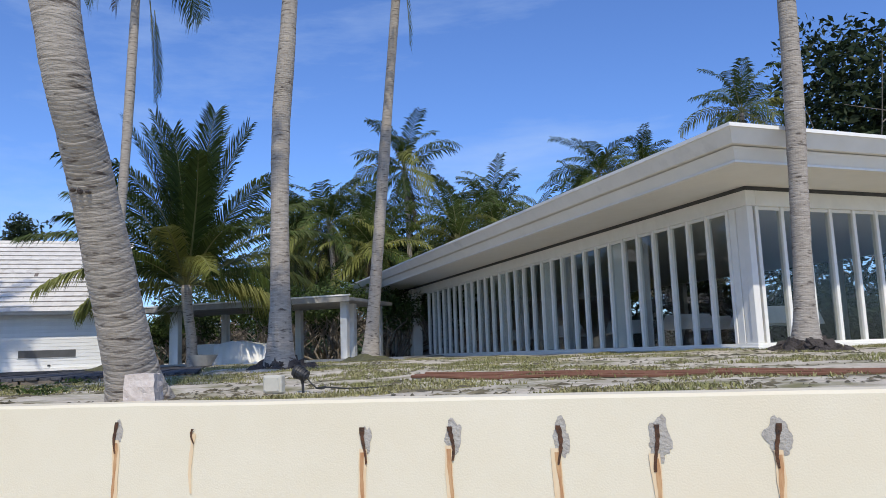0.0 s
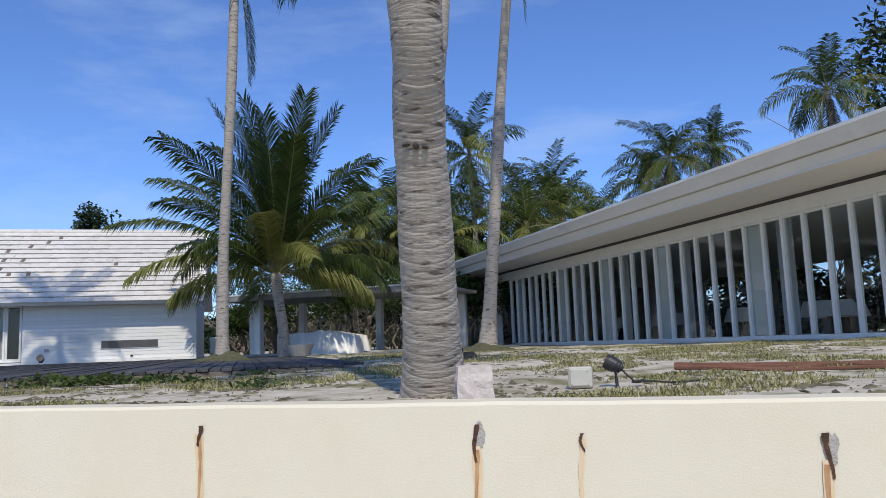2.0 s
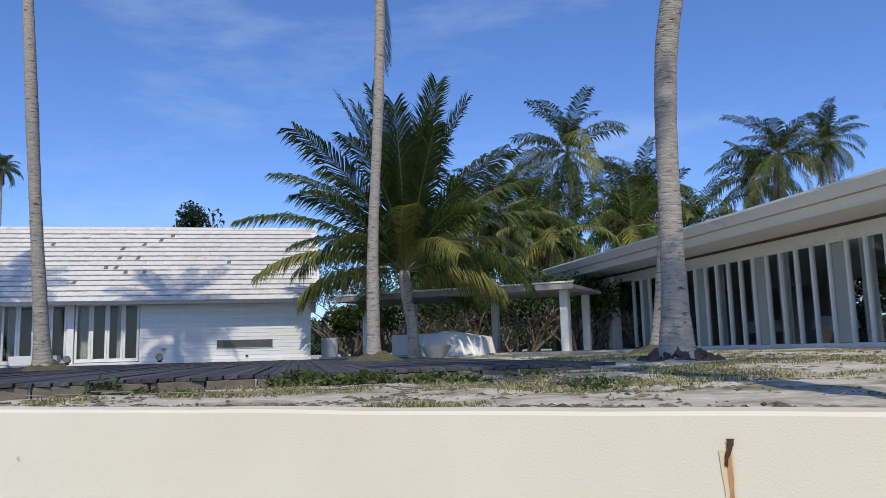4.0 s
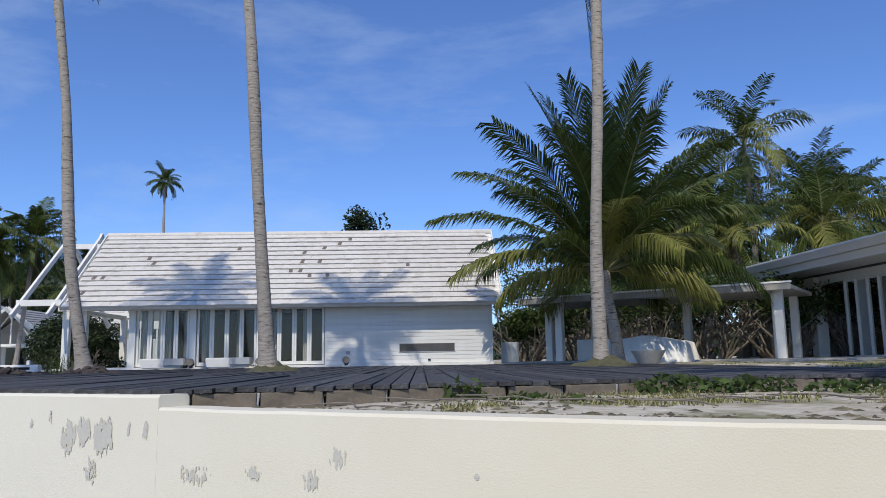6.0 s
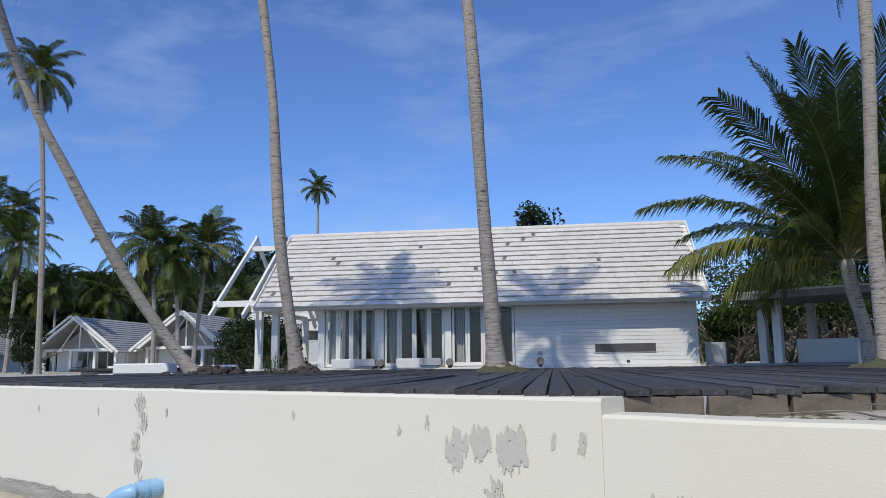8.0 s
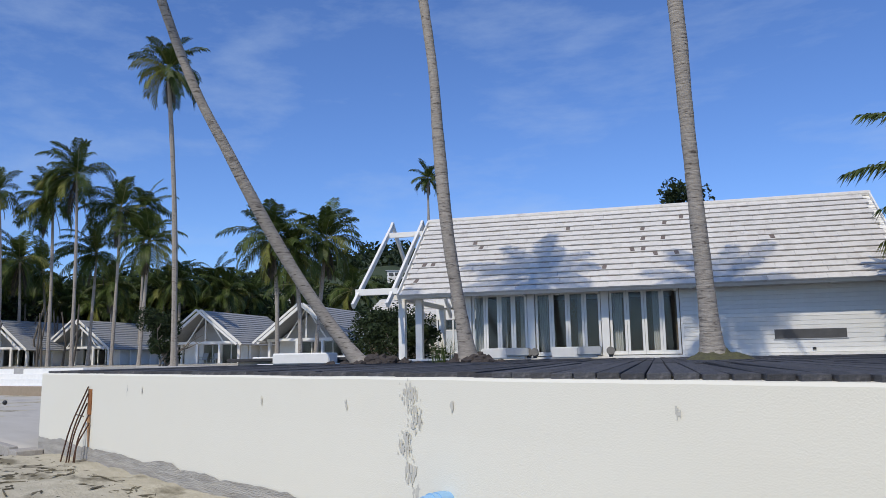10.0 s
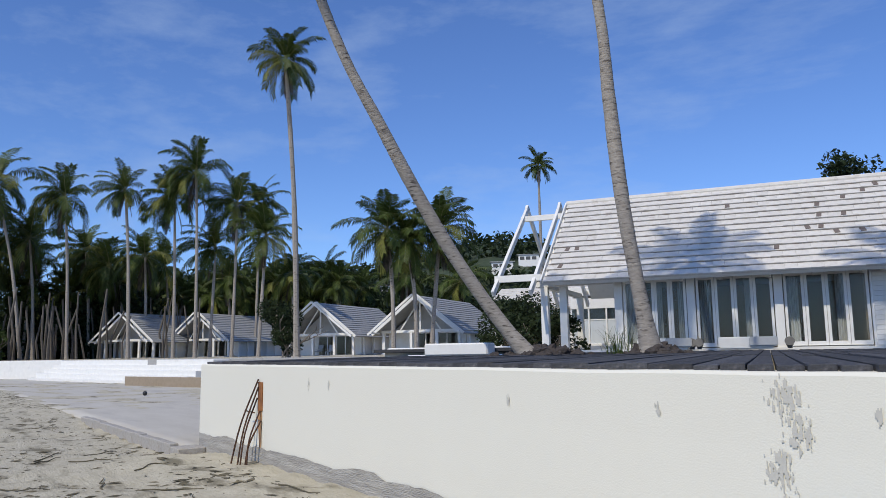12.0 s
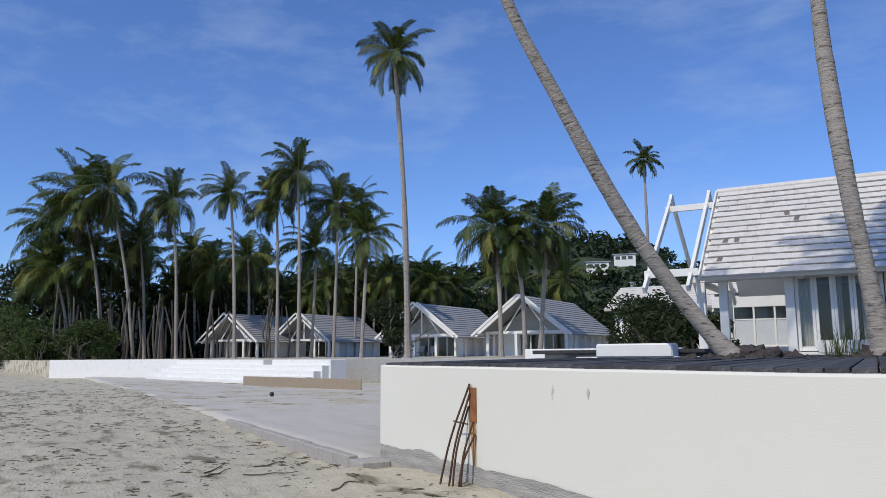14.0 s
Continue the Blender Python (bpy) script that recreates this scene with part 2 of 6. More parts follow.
# ---- building helpers ----
def part(name, bm, material, parent=None, label="", smooth=False):
    me = bpy.data.meshes.new(name)
    bm.to_mesh(me)
    bm.free()
    if smooth:
        me.shade_smooth()
    me.materials.append(material)
    ob = new(name, me)
    ob.parent = parent
    if label:
        tagged(ob, label)
    return ob


def thing(name, m, label="", category="", group="", kind=""):
    ob = new(name)
    ob.matrix_world = m
    ob.empty_display_size = 0.2
    return tagged(ob, label, category, group, kind)


BOXES = {}


def bx(name, parent, material, lo, hi, bev=0.008, label="", rot=None):
    """A bevelled box between two corners; boxes of one size and material share a mesh."""
    d = tuple(round(abs(b - a), 4) for a, b in zip(lo, hi))
    key = (d, material.name, bev)
    if key not in BOXES:
        bm = bmesh.new()
        bmesh.ops.create_cube(bm, size=1)
        bmesh.ops.scale(bm, vec=d, verts=bm.verts)
        if bev:
            bmesh.ops.bevel(bm, geom=bm.edges[:], offset=min(bev, min(d) * 0.4), segments=1, affect="EDGES")
        me = bpy.data.meshes.new(name)
        bm.to_mesh(me)
        bm.free()
        me.materials.append(material)
        BOXES[key] = me
    ob = new(name, BOXES[key])
    ob.parent = parent
    ob.location = [(a + b) / 2 for a, b in zip(lo, hi)]
    if rot:
        ob.rotation_euler = [radians(a) for a in rot]
    return tagged(ob, label) if label else ob


def beam(name, parent, material, a, b, w, h, label=""):
    """A square timber from a to b."""
    a, b = Vector(a), Vector(b)
    bm = bmesh.new()
    bmesh.ops.create_cube(bm, size=1)
    bmesh.ops.scale(bm, vec=(w, h, (b - a).length), verts=bm.verts)
    bmesh.ops.bevel(bm, geom=bm.edges[:], offset=0.008, segments=1, affect="EDGES")
    bm.transform(Matrix.Translation((a + b) / 2) @ (b - a).to_track_quat("Z", "Y").to_matrix().to_4x4())
    return part(name, bm, material, parent, label)


def tube(bm, pts, radii, seg=8, cap=True):
    """A tube along points, joined into bm."""
    rings = []
    for i, p in enumerate(pts):
        p = Vector(p)
        d = (Vector(pts[min(i + 1, len(pts) - 1)]) - Vector(pts[max(i - 1, 0)])).normalized()
        x = d.cross(Vector((0.31, 0.95, 0.07))).normalized()
        y = d.cross(x)
        rings.append([bm.verts.new(p + (x * math.cos(2 * math.pi * k / seg) + y * math.sin(2 * math.pi * k / seg)) * radii[i]) for k in range(seg)])
    for a, b in zip(rings, rings[1:]):
        for k in range(seg):
            bm.faces.new((a[k], a[(k + 1) % seg], b[(k + 1) % seg], b[k]))
    if cap:
        bm.faces.new(rings[0][::-1])
        bm.faces.new(rings[-1])


def from_lists(name, verts, faces, material, parent=None, smooth=False):
    me = bpy.data.meshes.new(name)
    me.from_pydata(verts, [], faces)
    me.update()
    if smooth:
        me.shade_smooth()
    me.materials.append(material)
    ob = new(name, me)
    ob.parent = parent
    return ob


def spline(pts, n):
    """n + 1 points along a smooth line through pts."""
    p = [Vector(q) for q in pts]
    p = [p[0] * 2 - p[1]] + p + [p[-1] * 2 - p[-2]]
    out = []
    for k in range(n + 1):
        u = k / n * (len(p) - 3)
        i = min(int(u), len(p) - 4)
        f = u - i
        a, b, c, d = p[i:i + 4]
        out.append(0.5 * (2 * b + (c - a) * f + (2 * a - 5 * b + 4 * c - d) * f * f + (3 * b - a - 3 * c + d) * f ** 3))
    return out


# ---- palms ----
def trunk(name, pts, r0, r1, flare, ring, seg, parent, rng):
    """A palm trunk with ring scars and a swollen foot."""
    length = sum((Vector(b) - Vector(a)).length for a, b in zip(pts, pts[1:]))
    n = max(12, int(length / ring) * 4)
    line = spline(pts, n)
    verts, faces = [], []
    x0 = Vector((1, 0, 0))
    ph = rng.random() * 9
    jit, notch = 1.0, 0.97
    for i, p in enumerate(line):
        s = length * i / n
        r = r0 + (r1 - r0) * min(1, s / length * 1.15) + flare * math.exp(-s / 0.38) + 0.06 * r0 * math.sin(s * 0.9 + ph)
        if i % 4 == 0:
            jit = 1 + (rng.random() - 0.5) * 0.02
            notch = 0.994 - 0.016 * rng.random() ** 2
        r *= jit * (notch, 1.002, 1.005, 1.002)[i % 4]
        d = (line[min(i + 1, n)] - line[max(i - 1, 0)]).normalized()
        y = d.cross(x0).normalized()
        x = y.cross(d)
        for k in range(seg):
            a = 2 * math.pi * k / seg
            q = p + (x * math.cos(a) + y * math.sin(a)) * r
            w = noise.noise(q * 2.6) * 0.045 + 0.02 * noise.noise(q * 11) + flare * 0.35 * math.exp(-s / 0.3) * noise.noise(Vector((math.cos(a) * 2.5, math.sin(a) * 2.5, ph + s)))
            tilt = ring * 0.10 * noise.noise(Vector((math.cos(a) * 0.9, math.sin(a) * 0.9, s * 1.7 + ph)))
            verts.append(p + (x * math.cos(a) + y * math.sin(a)) * (r * (1 + w)) + d * tilt)
    for i in range(n):
        for k in range(seg):
            a, b = i * seg + k, i * seg + (k + 1) % seg
            faces.append((a, b, b + seg, a + seg))
    faces.append([n * seg + k for k in range(seg)])
    return from_lists(name, verts, faces, M_TRUNK, parent)


def add_frond(verts, faces, slots, m, length, droop, rng, leaflets=34, width=0.055, leaf=0.75, slot=0, sweep=0.35, hang=0.25):
    """One feather leaf along local +x of m: an arched stalk with narrow leaflets on both sides."""
    pts = []
    ang = 0.0
    p = Vector((0, 0, 0))
    n = 12
    for i in range(n + 1):
        pts.append(p.copy())
        ang = -droop * (i / n) ** 1.4
        p = p + Vector((math.cos(ang), 0, math.sin(ang))) * (length / n)
    base = len(verts)
    for i, q in enumerate(pts):
        w = 0.030 * (1 - 0.85 * i / n) * (length / 3.5)
        for dy, dz in ((-w, 0), (0, w), (w, 0), (0, -w * 0.6)):
            verts.append(m @ (q + Vector((0, dy, dz))))
    for i in range(n):
        for k in range(4):
            a, b = base + i * 4 + k, base + i * 4 + (k + 1) % 4
            faces.append((a, b, b + 4, a + 4))
            slots.append(1)
    down = m.to_3x3().inverted() @ Vector((0, 0, -1))
    for i in range(leaflets):
        f = 0.13 + 0.87 * (i + rng.random() * 0.5) / leaflets
        u = f * n
        j = min(int(u), n - 1)
        q = pts[j].lerp(pts[j + 1], u - j)
        d = (pts[j + 1] - pts[j]).normalized()
        ll = leaf * (0.30 + 0.85 * math.sin(min(1, (f - 0.08) / 0.92) * math.pi * 0.80 + 0.30)) * (0.85 + 0.3 * rng.random())
        for side in (-1, 1):
            fwd = sweep + 0.45 * f + rng.random() * 0.15
            out = (d * fwd + Vector((0, side, 0)) * 0.75 + Vector((0, 0, 0.30 - rng.random() * 0.2))).normalized()
            hg = hang * (0.7 + 0.6 * rng.random())
            p1 = q + out * ll * 0.48 + down * hg * ll * 0.12
            p2 = q + out * ll * (0.95 - 0.30 * min(1, hg)) + down * hg * ll * 0.62
            wv = d * width * 0.5
            b0 = len(verts)
            for v in (q - wv * 0.6, q + wv * 0.6, p1 + wv, p1 - wv, p2):
                verts.append(m @ v)
            faces.append((b0, b0 + 1, b0 + 2, b0 + 3))
            faces.append((b0 + 3, b0 + 2, b0 + 4))
            slots.extend((slot, slot))


def crown_mesh(name, seed, fronds, length, leaflets, width, leaf, young=1.45, low=-0.75, dead=0, yellow=0.15, wind=0.0):
    """A head of feather leaves around the local origin; wind bends the leaves towards local -x."""
    rng = random.Random(seed)
    verts, faces, slots = [], [], []
    for i in range(fronds):
        f = i / max(1, fronds - 1)
        el = young * (1 - f) + low * f + (rng.random() - 0.5) * 0.3
        az = i * 2.39996 + rng.random() * 0.5
        if wind:
            turned = Vector((math.cos(az) - wind, math.sin(az)))
            az = math.atan2(turned.y, turned.x)
        m = Matrix.Rotation(az, 4, "Z") @ Matrix.Rotation(-el, 4, "Y") @ Matrix.Rotation((rng.random() - 0.5) * 1.1, 4, "X")
        slot = 2 if rng.random() < yellow and f > 0.45 else 0
        add_frond(verts, faces, slots, Matrix.Translation((0, 0, 0.1)) @ m, length * (0.75 + 0.4 * rng.random()), 0.75 + 0.75 * rng.random() + 0.35 * (1 - abs(2 * f - 1)),
                  rng, leaflets, width, leaf, slot, hang=0.45 + 0.55 * f)
    for i in range(dead):
        az = i * 2.1 + rng.random()
        m = Matrix.Rotation(az, 4, "Z") @ Matrix.Rotation(1.25, 4, "Y")
        add_frond(verts, faces, slots, m, length * 0.85, 0.25, rng, leaflets, width, leaf * 0.6, 3, hang=0.9)
    me = bpy.data.meshes.new(name)
    me.from_pydata(verts, [], faces)
    for m in (M_FROND, M_RACHIS, M_FRONDY, M_FRONDD):
        me.materials.append(m)
    me.polygons.foreach_set("material_index", slots)
    me.update()
    return me


CROWN_NEAR = [crown_mesh("crown", s, 24, 3.7, 46, 0.05, 0.80, dead=1) for s in (3, 8)]
CROWN_FAR = [crown_mesh("crown", s, 28, 3.5, 38, 0.095, 0.90, yellow=0.10, dead=2) for s in (11, 12, 13)]
CROWN_DRY = [crown_mesh("crown", s, 25, 3.5, 34, 0.075, 0.85, yellow=0.55, dead=3) for s in (31, 32, 33)]
CROWN_WIND = [crown_mesh("crown", s, 28, 3.7, 38, 0.095, 0.95, yellow=0.12, wind=0.75, dead=2) for s in (21, 22, 23)]


def palm(label, pts, r0, r1, crown, flare=0.15, ring=0.11, seg=20, scale=1.0, turn=0.0, seed=1, group="", scars=(), hang=()):
    rng = random.Random(seed)
    root = thing("coconut_palm", Matrix.Translation(pts[0]), label, "palm tree", group)
    base = Vector(pts[0])
    loc = [Vector(p) - base for p in pts]
    loc[0] = loc[0] - Vector((0, 0, 0.15))
    trunk("trunk", loc, r0, r1, flare, ring, seg, root, rng)
    c = new("crown", crown)
    c.parent = root
    c.matrix_local = Matrix.Translation(loc[-1]) @ Matrix.Rotation(turn, 4, "Z") @ Matrix.Scale(scale, 4)
    for dx, dy, z0, ln in hang:
        verts, faces, slots = [], [], []
        m = Matrix.Translation(Vector((dx, dy, z0)) - Vector((base.x, base.y, base.z))) @ Matrix.Rotation(1.45, 4, "Y")
        add_frond(verts, faces, slots, m, ln, 0.12, rng, 46, 0.05, 0.42, 0, sweep=1.1, hang=0.3)
        me = bpy.data.meshes.new("hanging_leaf")
        me.from_pydata(verts, [], faces)
        me.materials.append(M_FROND)
        me.materials.append(M_RACHIS)
        me.polygons.foreach_set("material_index", slots)
        me.update()
        hl = new("hanging_leaf", me)
        hl.parent = root
        tagged(hl, "dry drooping palm leaf")
    for sx, sy, sz, w, h in scars:
        bm = bmesh.new()
        bmesh.ops.create_uvsphere(bm, u_segments=8, v_segments=6, radius=1)
        for v in bm.verts:
            v.co = Vector((v.co.x * w, v.co.y * 0.03, v.co.z * h)) * (1 + 0.4 * noise.noise(v.co * 2 + Vector((sx, sz, 0))))
        bmesh.ops.translate(bm, vec=Vector((sx, sy, sz)) - base, verts=bm.verts)
        part("bark_scar", bm, M_TRUNKDARK, root)
    return root


# ---- leafy masses ----
def leaf_cloud(name, blobs, count, size, material, parent, seed, thin=0.35):
    """Many small two-triangle leaves spread through ellipsoids (centre, radii)."""
    rng = random.Random(seed)
    verts, faces = [], []
    vol = [b[1][0] * b[1][1] * b[1][2] for b in blobs]
    for _ in range(count):
        c, r = rng.choices(blobs, vol)[0]
        while True:
            v = Vector((rng.uniform(-1, 1), rng.uniform(-1, 1), rng.uniform(-1, 1)))
            if thin < v.length < 1:
                break
        p = Vector((c[0] + v.x * r[0], c[1] + v.y * r[1], c[2] + v.z * r[2]))
        if noise.noise(p * 1.1) < -0.22:
            continue
        a = Vector((rng.gauss(0, 1), rng.gauss(0, 1), rng.gauss(0, 0.7))).normalized()
        b = a.cross(Vector((rng.gauss(0, 1), rng.gauss(0, 1), rng.gauss(0, 1)))).normalized()
        s = size * (0.6 + 0.8 * rng.random())
        k = len(verts)
        verts += [p - a * s, p + b * s * 0.42 + Vector((0, 0, s * 0.1)), p + a * s, p - b * s * 0.42 + Vector((0, 0, s * 0.1))]
        faces += [(k, k + 1, k + 2), (k, k + 2, k + 3)]
    return from_lists(name, verts, faces, material, parent)


def shrub(label, x, y, z, w, h, count, size, seed, material=None, name="shrub", category="shrub", group="", stems=7, bare=0.35):
    rng = random.Random(seed)
    root = thing(name, Matrix.Translation((x, y, z)), label, category, group)
    bm = bmesh.new()
    for i in range(stems):
        a = rng.random() * 6.28
        p, pts = Vector((math.cos(a) * w * 0.12, math.sin(a) * w * 0.12, -0.05)), []
        d = Vector((math.cos(a) * 0.55, math.sin(a) * 0.55, 1))
        for k in range(6):
            pts.append(p.copy())
            d = d + Vector((rng.gauss(0, 0.35), rng.gauss(0, 0.35), rng.gauss(0, 0.15)))
            p = p + d.normalized() * h * 0.17
        tube(bm, pts, [0.055 - 0.008 * k for k in range(6)], 6)
        for k in (2, 3, 4):
            q = pts[k] + Vector((rng.gauss(0, 0.3), rng.gauss(0, 0.3), 0.35)) * h * 0.25
            tube(bm, [pts[k], (pts[k] + q) / 2 + Vector((rng.gauss(0, 0.05), rng.gauss(0, 0.05), 0.02)), q], [0.03, 0.022, 0.012], 5)
    part("branch_frame", bm, M_TWIG, root)
    blobs = [((rng.uniform(-0.3, 0.3) * w, rng.uniform(-0.3, 0.3) * w, h * rng.uniform(bare + 0.15, 0.85)), (w * 0.28, w * 0.28, h * 0.22)) for _ in range(9)]
    leaf_cloud("foliage", blobs, count, size, material or M_LEAF, root, seed)
    return root


# ---- ground ----
def smooth(a, b, v):
    f = min(1, max(0, (v - a) / (b - a)))
    return f * f * (3 - 2 * f)


def sand_z(x, y):
    z = 0.02 + 0.05 * smooth(-3, 0, y) - 0.035 * max(0, -4.5 - y) - 0.04 * smooth(-14, -4, x)
    z += 0.05 * noise.noise(Vector((x * 0.8, y * 0.8, 1))) + 0.045 * noise.noise(Vector((x * 2.3, y * 2.3, 5))) + 0.022 * noise.noise(Vector((x * 6, y * 6, 3)))
    z -= 0.12 * smooth(-4.0, -0.6, y) * smooth(-22.5, -24.5, x) * smooth(-36, -27, x)
    if x < -60 or x > 20 or y > 30:
        z -= 0.1
    return z


def grid_sheet(name, xs, ys, zf, material, kind="structure", label=""):
    verts = [(x, y, zf(x, y)) for y in ys for x in xs]
    n = len(xs)
    faces = [(j * n + i, j * n + i + 1, j * n + i + 1 + n, j * n + i + n) for j in range(len(ys) - 1) for i in range(n - 1)]
    ob = from_lists(name, verts, faces, material, smooth=True)
    return tagged(ob, label, name, kind=kind)


xs = [-900, -500, -300, -180, -120, -90] + [-80 + 1.0 * i for i in range(40)] + [-40 + 0.16 * i for i in range(200)] + [-8 + 0.5 * i for i in range(40)] + [14, 20, 40, 100, 300, 900]
ys = [-900, -400, -200, -100, -50, -30, -20, -15, -12] + [-10 + 0.16 * i for i in range(64)] + [0.5 + 0.5 * i for i in range(24)] + [14, 20, 30, 60, 120, 300, 900]
grid_sheet("ground", xs, ys, sand_z, M_SAND, label="pale beach sand with dried seaweed and small bumps")

U_H, V_H = Vector((math.cos(radians(31.5)), math.sin(radians(31.5)))), Vector((-math.sin(radians(31.5)), math.cos(radians(31.5))))
O_H = Vector((-17.1, 21.35))


def land_edge(x):
    for (x0, y0), (x1, y1) in zip(EDGE, EDGE[1:]):
        if x0 <= x <= x1:
            return y0 + (y1 - y0) * (x - x0) / (x1 - x0)
    return EDGE[0][1]


EDGE = [(-400, -40), (-140, -9), (-95, -3.4), (-78.4, -2.2), (-66.03, 4.8), (-53.3, 6.9), (-49.0, 11.4), (-31.2, 12.0), (-23.93, 0.27), (80, 0.27)]


def land_z(x, y):
    d = y - land_edge(x)
    v = (x - O_H.x) * V_H.x + (y - O_H.y) * V_H.y
    u = (x - O_H.x) * U_H.x + (y - O_H.y) * U_H.y
    hi = 1.19 + 0.15 * smooth(0.5, 9, d)
    hi += (0.035 * noise.noise(Vector((x * 0.6, y * 0.6, 2))) + 0.03 * noise.noise(Vector((x * 2.1, y * 2.1, 8)))) * smooth(0.0, 0.8, d)
    if v > -22.3 + 0.216 * (u + 4.6) and u > -17.2 and u < 3.4 and d < 30:
        hi = min(hi, 1.24 - 0.05 * smooth(-22.3, -21.0, v))
    if x < -24 and u < -17.2:
        hi = 1.2 + 0.02 * noise.noise(Vector((x * 0.3, y * 0.3, 2)))
    return hi


lx = [-400, -250, -140, -120, -108, -95, -86, -78.4, -72, -66.03, -60, -53.3, -49, -40, -34, -31.2, -29.5, -28, -26.5, -25, -23.93] + [-23.6 + 0.22 * i for i in range(170)] + [14, 17, 20, 30, 50, 80]
steps = [0, 0.02] + [0.2 * i for i in range(1, 60)] + [12 + 0.8 * i for i in range(1, 18)] + [30, 40, 60, 90, 140, 240]
verts, faces = [], []
for k, s in enumerate(steps):
    for x in lx:
        e = land_edge(x)
        verts.append((x, e + s, -0.4 if k == 0 else land_z(x, e + s)))
nx = len(lx)
for j in range(len(steps) - 1):
    for i in range(nx - 1):
        a = j * nx + i
        faces.append((a, a + 1, a + 1 + nx, a + nx))
land = tagged(from_lists("lawn_terrace", verts, faces, M_LAWN, smooth=True), "raised sandy garden with thin worn grass behind the wall", "ground", kind="structure")
# ---- the sea wall ----
sea_wall = thing("wall_sea", Matrix.Identity(4), "long cream rendered retaining wall with rust stains along the beach", "retaining wall", kind="structure")


def wall_mesh(name, x0, x1, top, material):
    bm = bmesh.new()
    n = int((x1 - x0) / 0.25)
    prof = [(0.0, -0.7), (0.0, 0.1), (0.0, 0.5), (0.0, 0.9), (0.0, top - 0.02), (0.015, top), (0.265, top), (0.28, top - 0.02), (0.28, -0.7)]
    rows = []
    for i in range(n + 1):
        x = x0 + (x1 - x0) * i / n
        row = []
        for k, (y, z) in enumerate(prof):
            w = 0.006 * noise.noise(Vector((x * 0.7, z * 1.5, 4)))
            dz = 0.008 * noise.noise(Vector((x * 1.1, 3, 7))) + 0.004 * noise.noise(Vector((x * 6, 3, 7))) if 4 <= k <= 7 else 0
            row.append(bm.verts.new((x, y + w, z + dz)))
        rows.append(row)
    for a, b in zip(rows, rows[1:]):
        for k in range(len(prof) - 1):
            bm.faces.new((a[k], b[k], b[k + 1], a[k + 1]))
    bm.faces.new(rows[0][::-1])
    bm.faces.new(rows[-1])
    bmesh.ops.recalc_face_normals(bm, faces=bm.faces)
    return part(name, bm, material, sea_wall)


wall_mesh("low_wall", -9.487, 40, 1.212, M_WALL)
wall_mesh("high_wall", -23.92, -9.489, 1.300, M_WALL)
# return of the wall at its corner
bm = bmesh.new()
bmesh.ops.create_cube(bm, size=1)
bm.transform(Matrix.Translation((-23.78, 0.285, 0)) @ Matrix.Rotation(radians(31.5), 4, "Z") @ Matrix.Translation((0, 6.6, 0.295)) @ Matrix.Diagonal((0.26, 13.0, 1.98, 1)))
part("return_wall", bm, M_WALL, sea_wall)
# grey splash line of worn render along the foot of the wall
bm = bmesh.new()
pts = [(-23.9 + 0.12 * i) for i in range(150)]
low, high = [], []
for x in pts:
    low.append(bm.verts.new((x, -0.012, -0.3)))
    high.append(bm.verts.new((x, -0.010, 0.27 + 0.07 * noise.noise(Vector((x * 1.3, 0, 0))) + 0.03 * noise.noise(Vector((x * 6, 0, 3))) - 0.004 * (x + 23))))
for i in range(len(pts) - 1):
    bm.faces.new((low[i], low[i + 1], high[i + 1], high[i]))
part("splash_line", bm, M_SPLASH, sea_wall, "bare grey render along the foot of the wall")


def blotch(name, material, x, z, w, h, seed, y=-0.004, rough=0.3, n=46, taper=0.0):
    """An irregular flat patch on the sea side of the wall, its rim slightly uneven."""
    rng = random.Random(seed)
    bm = bmesh.new()
    c = bm.verts.new((x, y - 0.006, z))
    rim = []
    for k in range(n):
        a = 2 * math.pi * k / n
        r = 1 + rough * 1.3 * noise.noise(Vector((math.cos(a) * 1.6, math.sin(a) * 1.6, seed * 3.7))) + 0.10 * rough * rng.gauss(0, 1)
        sx = 1 - taper * (0.5 - 0.5 * math.sin(a))
        rim.append(bm.verts.new((x + math.cos(a) * w / 2 * r * sx, y, z + math.sin(a) * h / 2 * r)))
    for k in range(n):
        bm.faces.new((c, rim[(k + 1) % n], rim[k]))
    bmesh.ops.recalc_face_normals(bm, faces=bm.faces)
    return part(name, bm, material, sea_wall)


def drip(name, material, x, z0, z1, w, seed, y=-0.007):
    rng = random.Random(seed)
    bm = bmesh.new()
    n = 12
    rows = []
    for i in range(n + 1):
        f = i / n
        ww = w * (1 - 0.55 * f) * (0.75 + 0.5 * rng.random()) / 2
        xx = x + 0.012 * math.sin(f * 4 + seed)
        rows.append((bm.verts.new((xx - ww, y, z0 + (z1 - z0) * f)), bm.verts.new((xx + ww, y, z0 + (z1 - z0) * f))))
    for a, b in zip(rows, rows[1:]):
        bm.faces.new((a[0], a[1], b[1], b[0]))
    return part(name, bm, material, sea_wall)


